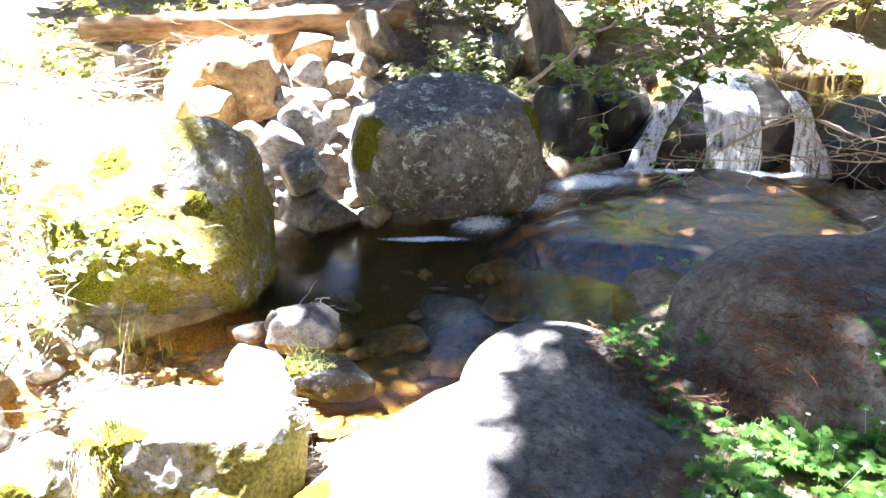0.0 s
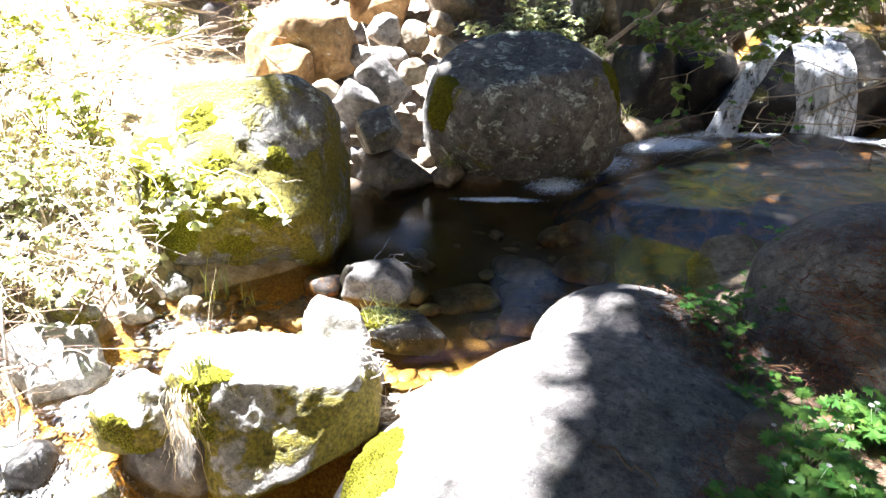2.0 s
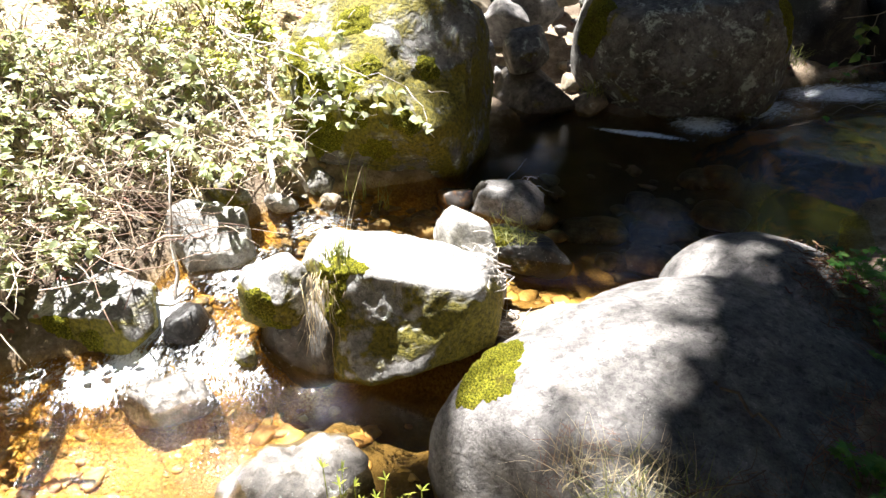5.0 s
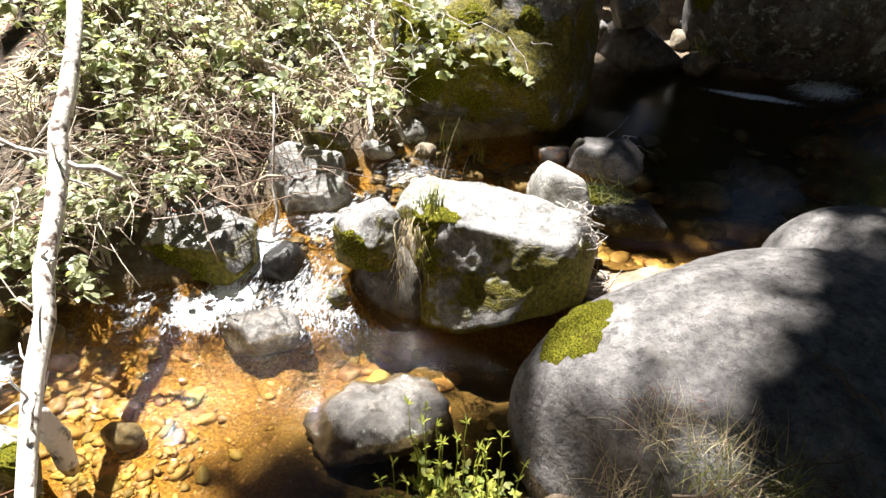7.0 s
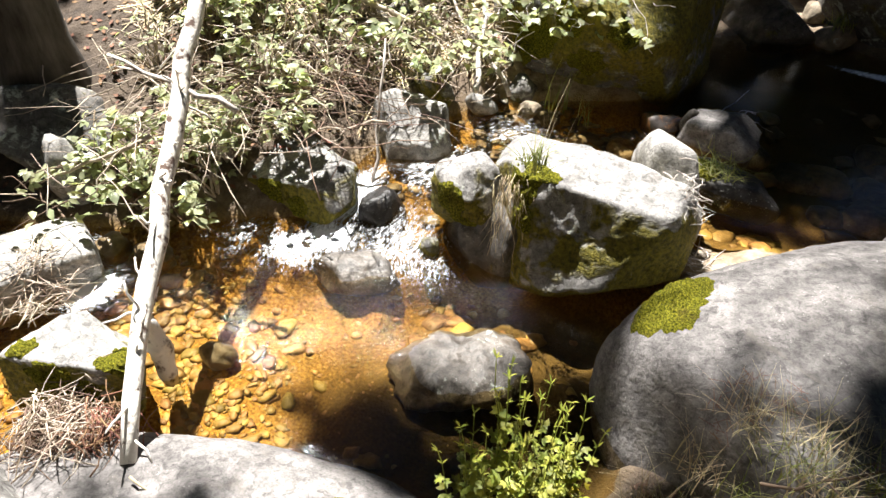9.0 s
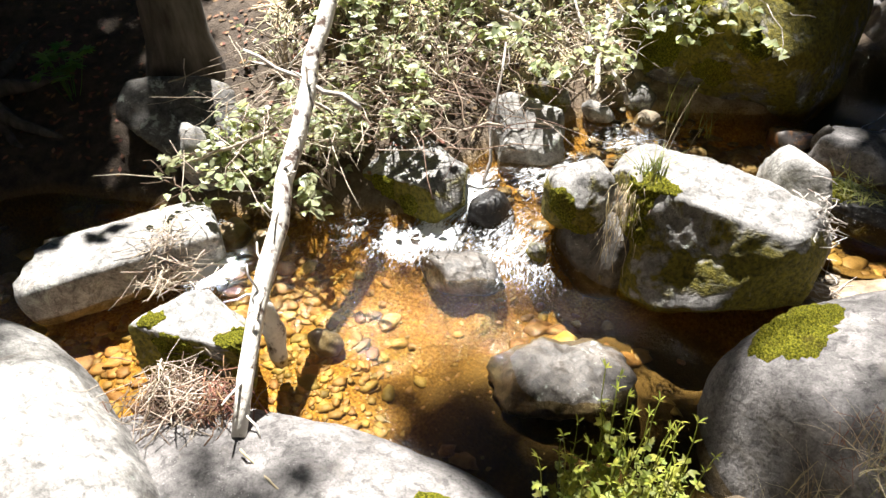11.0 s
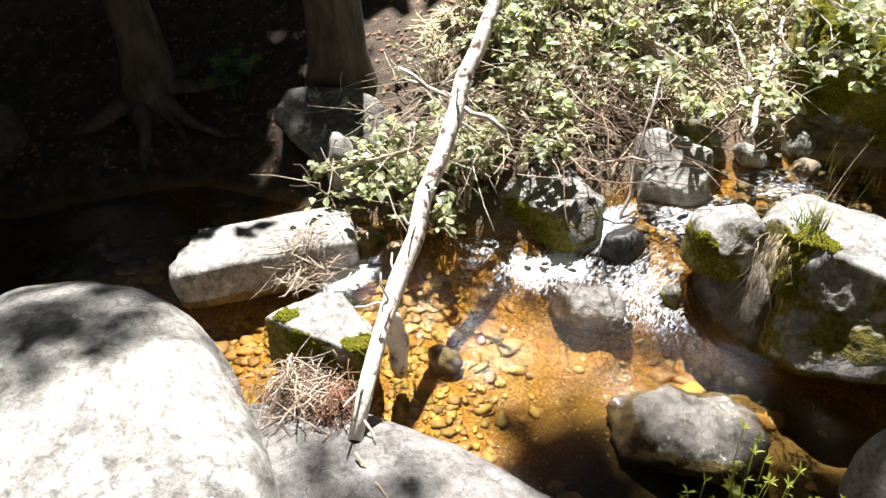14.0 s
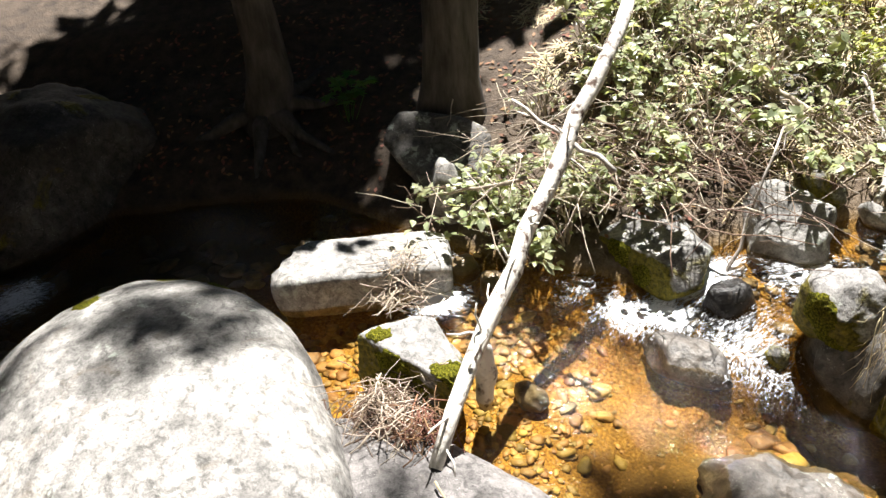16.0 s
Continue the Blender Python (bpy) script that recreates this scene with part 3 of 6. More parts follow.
right_rock = rock("boulder", GRANITE, (2.25, 3.0, 0.40), (1.1, 0.85, 0.50), "flat grey granite boulder strewn with dead needles", 7, "boulder", sub=6, rough=0.03, boxy=2.8, facets=6, bite=0.1, cuts=[(-0.8, -0.35, 0.5, 0.82)],
                  lobes=[((0.45, 0.25, 0.18), (0.75, 0.6, 0.48))])
left_rock = rock("boulder", GRANITE_PALE, (-2.22, -0.56, 0.06), (1.08, 0.66, 0.43), "smooth pale boulder lit by the sun on the near bank", 8, "boulder", sub=6, rough=0.03, boxy=2.3, turn=8, facets=7, bite=0.08, soft=0.2)
flat_rock = rock("boulder", GRANITE, (-1.25, 0.05, -0.08), (1.1, 0.70, 0.26), "low smooth grey rock at the water's edge", 9, "boulder", sub=6, rough=0.03, turn=28, facets=4, bite=0.05)

# ---- stones in and along the water ----
# added to keep sunlight out of the black cleft between the boulders
rock("stone", DARK_STONE, (-1.37, 2.13, 0.05), (0.22, 0.16, 0.28), "added dark stone blocking light in the cleft between boulders", 54)
rock("stone", GRANITE_PALE, (-0.87, 2.76, 0.29), (0.24, 0.12, 0.22), "pale stone leaning behind the midstream boulder", 11, boxy=3, turn=-50, bite=0.1)
rock("stone", GRANITE_TRACE, (-0.70, 2.68, 0.15), (0.09, 0.08, 0.12), "small mossy stone behind the midstream boulder", 12)
rock("stone", GRANITE, (-0.79, 3.40, 0.22), (0.23, 0.15, 0.12), "flat grey slab standing in the pool", 13, boxy=5, turn=10, tilt=-8, facets=7, bite=0.3, soft=0.02, sub=5, cuts=[(-0.1, -0.35, 1, 0.12)])
low_stone = rock("stone", FALL_STONE, (-0.63, 3.05, 0.17), (0.29, 0.14, 0.09), "low mossy dark wet stone with grass in the pool", 14, turn=-14, facets=9, bite=0.25, soft=0.04, sub=5)
rock("stone", DARK_STONE, (-0.98, 3.41, 0.26), (0.05, 0.045, 0.11), "small dark upright stone in the stream", 15, sub=3, tilt=25)
rock("stone", WET_STONE, (-1.13, 3.40, 0.20), (0.13, 0.10, 0.07), "wet grey stone in the stream", 16, sub=3)
rock("stone", GRANITE_LICHEN, (-1.97, 3.25, 0.21), (0.12, 0.11, 0.09), "speckled stone at the edge of the stream", 17)
rock("stone", GRANITE_PALE, (-2.19, 2.46, 0.22), (0.22, 0.18, 0.22), "pale upright rock with leaf shadows beside the cascade", 18, boxy=3, turn=25, tilt=-10, sub=5, facets=11, bite=0.28, soft=0.025, rough=0.06, cuts=[(0.30, -0.55, 0.78, 0.11), (-0.55, -0.75, -0.1, 0.17), (0.6, -0.7, -0.2, 0.2)])
cascade_rock = rock("stone", GRANITE_FLANK, (-2.45, 1.90, 0.10), (0.33, 0.25, 0.20), "pale rock with leaf shadows and mossy front beside the cascade", 19, sub=5, facets=8, bite=0.18, soft=0.03, boxy=4, turn=20, cuts=[(-0.05, -0.25, 0.93, 0.13), (0.2, -0.95, 0.15, 0.18)])
rock("stone", GRANITE_PALE, (-3.05, 0.5, 0.05), (0.19, 0.46, 0.13), "long flat pale slab lying in the stream", 20, boxy=7, turn=-18, sub=5, rough=0.03, facets=3, bite=0.1, soft=0.06)
mossy_block = rock("stone", GRANITE_FLANK, (-2.24, 0.50, 0.09), (0.28, 0.16, 0.18), "square block with moss and lichen under a fallen pole", 21, boxy=6, turn=38, sub=5, rough=0.06, facets=4, bite=0.08, soft=0.02, cuts=[(0.45, -0.85, 0.12, 0.125), (0, 0.03, 1, 0.135), (0.8, 0.5, 0.1, 0.25)])
rock("stone", MUD_STONE, (-1.86, 1.63, -0.035), (0.23, 0.13, 0.085), "rounded grey-brown stone in the white water", 23, turn=38, facets=5, bite=0.1, soft=0.08, sub=5, boxy=2.1)
rock("stone", MUD_STONE, (-1.12, 1.46, -0.055), (0.37, 0.20, 0.09), "rounded grey-brown stone just above the water", 24, sub=5, rough=0.10, facets=3, bite=0.08, soft=0.1, boxy=2.1, turn=43, cuts=[(0, 0, 1, 0.085)])
rock("stone", GRANITE_LICHEN, (-3.70, 1.20, 0.25), (0.44, 0.24, 0.24), "grey rock jutting over the water from the bank", 27, turn=40, boxy=3, sub=5, facets=8, bite=0.2, rough=0.05, soft=0.03, cuts=[(0.45, -0.35, 0.8, 0.14), (-0.1, -0.8, -0.6, 0.16)])
rock("stone", GRANITE_PALE, (-3.30, 1.12, 0.20), (0.10, 0.12, 0.24), "pale leaning stone under the brambles", 28, tilt=-25, boxy=3.4)
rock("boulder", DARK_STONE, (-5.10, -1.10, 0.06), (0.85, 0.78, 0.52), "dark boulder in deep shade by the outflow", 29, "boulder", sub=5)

# ---- stones of the far bank ----
for at, size, mat, text, seed, turn in (
        ((-1.03, 5.05, 0.26), (0.33, 0.30, 0.26), DARK_STONE, "dark mossy stone at the pool's far edge", 31, 0), ((-1.17, 5.18, 0.58), (0.23, 0.2, 0.19), GRANITE_LICHEN, "grey stone covered in round lichen spots", 32, 10),
        ((-1.72, 5.55, 0.70), (0.18, 0.16, 0.13), TAN_STONE, "small tan stone on the bank", 33, 20), ((-1.48, 5.55, 0.66), (0.27, 0.2, 0.18), GRANITE, "pale grey stone on the bank", 34, 10),
        ((-1.30, 5.72, 0.80), (0.24, 0.19, 0.21), GRANITE, "angular grey stone on the bank", 35, 30), ((-1.04, 5.87, 0.86), (0.15, 0.12, 0.12), TAN_STONE, "flat tan stone on the bank", 36, 0),
        ((-1.45, 6.65, 1.04), (0.20, 0.16, 0.16), GRANITE_PALE, "pale stone in the rock pile", 37, 0), ((-1.12, 6.6, 1.0), (0.14, 0.12, 0.15), TAN_STONE, "round tan stone in the rock pile", 38, 0),
        ((-2.10, 6.2, 1.03), (0.58, 0.46, 0.36), ORANGE_STONE, "large orange-brown angular rock in the rock pile", 39, 15), ((-2.10, 5.82, 0.90), (0.27, 0.20, 0.24), ORANGE_STONE, "orange-brown rock under a larger one", 40, -20),
        ((-1.77, 6.0, 0.86), (0.12, 0.11, 0.13), ORANGE_STONE, "small orange stone in the rock pile", 41, 0), ((-0.88, 7.25, 1.22), (0.31, 0.27, 0.33), TAN_STONE, "rounded tan rock below the log", 42, 0),
        ((-0.91, 6.85, 1.08), (0.15, 0.13, 0.17), TAN_STONE, "small tan rock in the rock pile", 43, 0), ((-1.57, 7.25, 1.18), (0.40, 0.29, 0.2), ORANGE_STONE, "dark orange rock under the log", 44, 0),
        ((0.82, 7.3, 1.32), (0.38, 0.3, 0.43), TAN_STONE, "tall grey-brown rock behind the pool boulder", 45, 0), ((-0.06, 7.5, 1.2), (0.34, 0.28, 0.3), TAN_STONE, "brown rock half hidden by shrubs", 46, 0),
        ((0.40, 7.1, 1.15), (0.28, 0.24, 0.3), GRANITE_LICHEN, "grey rock behind the pool boulder", 62, 0), ((-3.1, 6.6, 1.08), (0.2, 0.18, 0.22), GRANITE, "grey stone among twigs", 47, 0),
        ((-2.28, 2.80, 0.30), (0.15, 0.12, 0.12), GRANITE_MOSSY, "mossy stone on the bank behind the cascade", 48, 0), ((-2.33, 3.2, 0.42), (0.13, 0.10, 0.09), TAN_STONE, "sunlit tan stone on the bank", 49, 0),
        ((-2.05, 2.95, 0.22), (0.09, 0.07, 0.08), GRANITE_PALE, "pale stone at the stream's edge", 63, 0), ((-2.9, 3.1, 0.5), (0.2, 0.2, 0.16), DARK_STONE, "dark stone under the brambles", 64, 0),
        ((-1.2, 5.9, 0.72), (0.12, 0.1, 0.1), TAN_STONE, "small brown stone in the rock pile", 65, 0), ((-1.5, 6.15, 0.9), (0.16, 0.14, 0.13), GRANITE, "grey stone in the rock pile", 66, 0),
        ((-1.25, 6.2, 0.93), (0.14, 0.12, 0.12), GRANITE, "grey stone in the rock pile", 67, 0), ((-0.8, 6.3, 0.98), (0.12, 0.1, 0.1), TAN_STONE, "small stone above the pool boulder", 68, 0),
        ((-1.62, 5.2, 0.5), (0.18, 0.16, 0.16), GRANITE_PALE, "pale stone between boulders", 69, 0), ((-0.62, 5.1, 0.26), (0.16, 0.14, 0.14), TAN_STONE, "brown stone at the pool's edge", 70, 0),
        ((-1.9, 8.2, 1.75), (0.6, 0.4, 0.3), GRANITE, "grey boulder above the log", 50, 0)):
    rng = random.Random(seed)
    flat = rng.choice((0.7, 0.85, 1.0))
    rock("stone", mat, at, (size[0] * (1.22 if seed == 39 else 1.08), size[1] * 1.05, size[2] * 1.05 * (1 if seed == 39 else flat)), text, seed, turn=turn + rng.uniform(-40, 40) * (size[0] < 0.5), tilt=rng.uniform(-18, 18), boxy=3.5, rough=0.035, facets=17, bite=0.42, soft=0.012, sub=5 if size[0] > 0.25 else 4,
         cuts=[(0.15, -0.55, 0.8, 0.40), (-0.6, -0.6, 0.2, 0.52), (0.7, -0.6, 0.15, 0.5), (0.25, -0.1, 1, 0.34)] if seed == 39 else ())
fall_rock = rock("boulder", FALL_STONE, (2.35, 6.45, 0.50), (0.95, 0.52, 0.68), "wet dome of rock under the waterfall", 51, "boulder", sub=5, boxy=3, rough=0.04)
rock("boulder", FALL_STONE, (3.6, 6.0, 0.6), (0.45, 0.5, 0.5), "rock beside the waterfall, painted dark for its shade", 52, "boulder")
rock("boulder", FALL_STONE, (1.50, 6.48, 0.60), (0.36, 0.30, 0.54), "wet rock beside the waterfall, painted black for its shade", 53, "boulder")
rock("stone", FALL_STONE, (-2.0, 1.98, 0.05), (0.10, 0.13, 0.13), "black wet stone under a stick in the cascade", 80, facets=8, bite=0.25, soft=0.03)
rock("stone", GRANITE_MOSSY, (-1.66, 1.93, 0.02), (0.06, 0.05, 0.07), "small mossy stone at the edge of the rapid", 81, sub=3)
rock("stone", GRANITE_PALE, (-1.72, 2.24, 0.12), (0.08, 0.09, 0.12), "dark stone with moss beside the rapid", 82)
rock("stone", BROWN_WET, (-2.72, 1.12, -0.03), (0.13, 0.10, 0.06), "orange wet stone in the shallow water", 83)
rock("stone", BROWN_WET, (-2.95, 1.02, -0.03), (0.12, 0.09, 0.06), "orange wet stone in the shallow water", 84)
rock("stone", BROWN_WET, (-3.45, 0.35, -0.05), (0.22, 0.10, 0.06), "long orange stone under the water beside the slab", 85, turn=40)
rock("stone", MUD_STONE, (-2.02, 0.92, -0.09), (0.10, 0.06, 0.06), "pale stone on the stream bed", 86)

# stones on the floor of the pool
rng = random.Random(23)
for k in range(16):
    x, y = rng.uniform(-0.75, 0.5), rng.uniform(3.35, 4.6)
    r = rng.uniform(0.08, 0.19)
    rock("stone", rng.choice((BROWN_WET, TAN_STONE, MUD_STONE)), (x, y, ground_at(x, y) + 0.01), (r * rng.uniform(0.9, 1.4), r, 0.05), "flat brown stone on the floor of the pool", 400 + k, group="stones on the pool floor", sub=3, turn=rng.uniform(0, 180), facets=6, bite=0.25, soft=0.05)

# rubble between the larger stones of the far bank
rng = random.Random(17)
for k in range(64):
    x, y = rng.uniform(-2.0, -0.6), rng.uniform(5.2, 7.1)
    r = rng.uniform(0.045, 0.11)
    mat = rng.choice((GRANITE, GRANITE, TAN_STONE, ORANGE_STONE, GRANITE_LICHEN))
    rock("stone", mat, (x, y, ground_at(x, y) + r * 0.4), (r * rng.uniform(0.9, 1.5), r, r * rng.uniform(0.6, 0.9)), "small angular stone in the rubble of the far bank", 200 + k, group="rubble on the far bank",
         sub=3, boxy=4.5, turn=rng.uniform(0, 180), tilt=rng.uniform(-25, 25), facets=13, bite=0.42, soft=0.015, rough=0.03)
for k in range(26):
    x, y = rng.uniform(-2.1, -1.2), rng.uniform(2.45, 3.35)
    r = rng.uniform(0.03, 0.075)
    rock("stone", rng.choice((GRANITE_LICHEN, MUD_STONE, BROWN_WET, TAN_STONE)), (x, y, ground_at(x, y) + r * 0.3), (r * rng.uniform(0.9, 1.5), r, r * rng.uniform(0.6, 0.9)), "small wet stone in the shallow stream", 300 + k, group="stones in the shallows",
         sub=3, boxy=3, turn=rng.uniform(0, 180), facets=7, bite=0.35, soft=0.04, rough=0.03)


# ---- where things stand ----
from mathutils.bvhtree import BVHTree


def tree_of(obs):
    verts, faces = [], []
    for ob in obs:
        n = len(verts)
        verts += [v.co + ob.location for v in ob.data.vertices]
        faces += [tuple(i + n for i in p.vertices) for p in ob.data.polygons]
    return BVHTree.FromPolygons(verts, faces)


ROCKS = [ob for ob in scene.objects if ob.get("category") in ("rock", "boulder")]
SOLID = tree_of([ground] + ROCKS)
BARE = tree_of([ground])


def drop(x, y):
    """The top surface at x, y and its normal."""
    hit, normal, _, _ = SOLID.ray_cast(Vector((x, y, 6)), Vector((0, 0, -1)))
    return (hit, normal) if hit else (Vector((x, y, 0)), Vector((0, 0, 1)))


def floor_z(x, y):
    hit = BARE.ray_cast(Vector((x, y, 30)), Vector((0, 0, -1)))[0]
    return hit.z if hit else 0.0


def wiggle(a, b, n, amount, rng, sag=0.0):
    """A crooked path from a to b."""
    a, b = Vector(a), Vector(b)
    out = []
    for i in range(n + 1):
        u = i / n
        k = amount * (0 if i in (0, n) else 1)
        out.append(a.lerp(b, u) + Vector((rng.uniform(-k, k), rng.uniform(-k, k), rng.uniform(-k, k) - sag * 4 * u * (1 - u))))
    return out


def thin(n, r0, r1):
    return [r0 + (r1 - r0) * i / max(n - 1, 1) for i in range(n)]


def twig_piece(a, b, r, rng, n=4, amount=0.02, sag=0.0, sides=5):
    return tube(wiggle(a, b, n, amount, rng, sag), thin(n + 1, r, r * 0.45), sides)


# ---- log and dead wood ----
rng = random.Random(4)
pts = [Vector((-3.6, 6.75, 1.38)), Vector((-2.6, 7.0, 1.41)), Vector((-1.6, 7.3, 1.45)), Vector((-0.5, 7.6, 1.5))]
path = [pts[min(int(u * 3), 2)].lerp(pts[min(int(u * 3), 2) + 1], u * 3 - min(int(u * 3), 2)) for u in (i / 24 for i in range(25))]
v, f = tube(path, [0.125 + rng.uniform(-0.012, 0.012) for _ in path], 16)
v = [p + Vector((0, 0, 1)) * 0.02 * noise.noise(p * 5) for p in v]
tagged(new("log", mesh_of("log", v, f, LOG_WOOD)), "long weathered fallen log lying across the far bank", "log")

pole = new("pole")
tagged(pole, "bleached dead pole with broken side twigs leaning across the stream", "dead branch")
spine = [Vector(p) for p in ((-1.70, 0.34, 0.13), (-1.83, 0.48, 0.22), (-1.96, 0.64, 0.31), (-2.08, 0.80, 0.40), (-2.19, 0.96, 0.48), (-2.30, 1.10, 0.56), (-2.42, 1.27, 0.66), (-2.53, 1.42, 0.76), (-2.64, 1.56, 0.86), (-2.73, 1.70, 0.95), (-2.9, 1.95, 1.14), (-3.1, 2.2, 1.32))]
rng = random.Random(7)
spine = [p + Vector((-0.53, -0.84, 0)) * min(0.055, 0.011 * i) for i, p in enumerate(spine)]
spine = [p + Vector((rng.uniform(-.012, .012), rng.uniform(-.012, .012), rng.uniform(-.008, .008))) for p in spine]
v, f = tube(spine, [0.029, 0.033, 0.034, 0.036, 0.037, 0.037, 0.039, 0.038, 0.038, 0.037, 0.034, 0.028], 14)
v = [p + Vector((noise.noise(p * 21), noise.noise(p * 23 + Vector((5, 0, 0))), noise.noise(p * 19))) * 0.010 for p in v]
part("stem", mesh_of("stem", v, f, DEAD_POLE), pole)
for i in range(26):
    k = rng.uniform(0.3, len(spine) - 1.2)
    a = spine[int(k)].lerp(spine[int(k) + 1], k % 1)
    out = Vector((rng.uniform(-1, 1), rng.uniform(-1, 0.6), rng.uniform(-0.5, 1))).normalized()
    ln = rng.choice((0.03, 0.04, 0.05, 0.06, 0.12, 0.2))
    part("side_twig", mesh_of("side_twig", *twig_piece(a, a + out * (0.03 + ln), 0.009 if ln < 0.1 else 0.007, rng, 3, 0.01), DEAD_POLE), pole)


def stick(name, ends, r, label, material, seed, forks=3, group=""):
    """A dead stick with a few forks."""
    rng = random.Random(seed)
    ob = new(name)
    tagged(ob, label, "dead branch", group)
    a, b = Vector(ends[0]), Vector(ends[1])
    main = wiggle(a, b, 7, 0.02, rng)
    part("stem", mesh_of("stem", *tube(main, thin(8, r, r * 0.5), 7), material), ob)
    for _ in range(forks):
        p = main[rng.randint(2, 6)]
        d = (b - a).normalized() + Vector((rng.uniform(-.9, .9), rng.uniform(-.9, .9), rng.uniform(-.6, .8)))
        part("side_twig", mesh_of("side_twig", *twig_piece(p, p + d.normalized() * rng.uniform(0.12, 0.3), r * 0.5, rng), material), ob)
    return ob


stick("stick", ((-2.1, 2.02, 0.04), (-2.33, 2.45, 0.72)), 0.011, "pale dead stick standing in the cascade", PALE_WOOD, 1, 2)
stick("stick", ((-2.12, 2.2, 0.42), (-2.62, 1.95, 0.30)), 0.008, "thin forked dead branch over the cascade", TWIG, 2, 5)
stick("stick", ((-1.96, 2.74, 0.42), (-2.4, 3.5, 0.75)), 0.018, "pale dead branch on the bank", PALE_WOOD, 3, 3)
stick("stick", ((-1.9, 3.0, 0.3), (-2.6, 3.3, 0.7)), 0.014, "forked dead branch reaching down to the stream", PALE_WOOD, 5, 4)
stick("stick", ((-2.3, 2.95, 0.55), (-3.2, 2.8, 0.75)), 0.02, "dead branch lying on the bank", TWIG, 6, 3)
stick("stick", ((-2.9, 0.93, 0.1), (-3.4, 0.95, 0.22)), 0.008, "thin brown twigs reaching over the stream", BROWN_TWIG, 8, 5)
stick("stick", ((-2.75, 1.3, 0.55), (-3.25, 0.95, 0.28)), 0.012, "pale dead branch beside the pole", TWIG, 9, 3)
stick("stick", ((-2.35, 1.5, 0.72), (-3.0, 1.35, 0.85)), 0.014, "broken pale branch beside the pole", PALE_WOOD, 10, 2)
stick("stick", ((0.55, 5.75, 1.15), (1.25, 5.6, 1.75)), 0.02, "bare dead branch leaning on the round boulder", TWIG, 11, 3)
stick("stick", ((-2.05, 3.45, 0.85), (-1.35, 3.7, 0.72)), 0.008, "arching bleached bramble cane across the mossy boulder", PALE_WOOD, 12, 4)
stick("stick", ((-0.95, 3.62, 0.21), (-0.72, 3.72, 0.26)), 0.006, "thin pale twig sticking out of the pool", PALE_WOOD, 13, 3)
stick("stick", ((0.0, 1.25, 0.50), (0.45, 1.6, 0.56)), 0.005, "grey twig lying on the granite", BROWN_TWIG, 14, 3)
stick("stick", ((0.3, 1.95, 0.55), (0.5, 1.75, 0.56)), 0.007, "short dark twig lying on the granite", BROWN_TWIG, 15, 0)
stick("stick", ((-1.62, 0.30, 0.18), (-1.35, 0.32, 0.16)), 0.005, "thin curved straw over the water's edge", STRAW, 16, 1)
stub = rock("stump", DEAD_POLE, (-2.03, 0.70, 0.16), (0.042, 0.038, 0.24), "pale rotten stump stub beside the mossy block", 71, "stump", rough=0.12, facets=6)
for k, (ax, ay, az, bx, by, bz) in enumerate(((-0.8, 7.2, 1.55, -0.4, 7.7, 1.75), (-2.7, 5.9, 1.0, -3.6, 5.6, 1.2), (-3.3, 5.2, 1.05, -2.6, 5.6, 1.25), (-3.7, 6.2, 1.35, -3.0, 6.5, 1.2))):
    stick("stick", ((ax, ay, az), (bx, by, bz)), 0.02, "grey dead branch on the far bank", TWIG, 30 + k, 4)


def pile(at, count, spread_, lo, hi, material, label, seed, lift=0.10):
    """A drift of twigs washed together."""
    rng = random.Random(seed)
    pieces = []
    for _ in range(count):
        x, y = at[0] + rng.gauss(0, spread_), at[1] + rng.gauss(0, spread_)
        p, _n = drop(x, y)
        h = max(p.z, at[2]) + abs(rng.gauss(0, lift * 0.5))
        a = rng.uniform(0, 6.28)
        ln = rng.uniform(lo, hi)
        d = Vector((math.cos(a), math.sin(a), rng.uniform(-0.25, 0.35))) * ln
        pieces.append(twig_piece(Vector((x, y, h)) - d / 2, Vector((x, y, h)) + d / 2, rng.uniform(0.0015, 0.004), rng, 3, 0.012, 0, 4))
    ob = new("twig_pile", mesh_of("twig_pile", *merge(pieces), material))
    return tagged(ob, label, "twigs", kind="stuff")


pile((-2.05, 0.26, 0.08), 220, 0.07, 0.06, 0.2, BROWN_TWIG, "brown twigs packed under the pole", 21)
pile((-2.03, 0.28, 0.08), 150, 0.085, 0.08, 0.26, TWIG, "drift of dry twigs caught under the pole", 1)
pile((-1.88, 0.36, 0.08), 120, 0.05, 0.06, 0.18, NEEDLES, "reddish dead needles caught under the pole", 2, 0.12)
pile((-2.78, 0.60, 0.06), 130, 0.09, 0.08, 0.25, TWIG, "dry twigs caught on the pale slab", 3)
pile((-0.62, 2.47, 0.12), 60, 0.05, 0.05, 0.16, PALE_WOOD, "pale roots caught between boulders", 4)
pile((-2.55, 3.0, 0.5), 220, 0.35, 0.15, 0.5, TWIG, "dry twigs lying on the far bank", 5, 0.1)
pile((-3.3, 5.3, 1.0), 260, 0.5, 0.2, 0.7, TWIG, "dry twigs and canes on the sunny bank", 6, 0.15)
pile((-2.7, 2.2, 0.4), 260, 0.32, 0.15, 0.5, BROWN_TWIG, "brown dead canes among the brambles", 7, 0.25)
pile((1.55, 2.75, 0.7), 330, 0.16, 0.04, 0.12, NEEDLES, "reddish dead needles lying on the flat boulder", 9, 0.05)
pile((1.35, 2.75, 0.4), 300, 0.14, 0.04, 0.14, NEEDLES, "reddish dead needles in the crack beside the boulder", 10, 0.05)
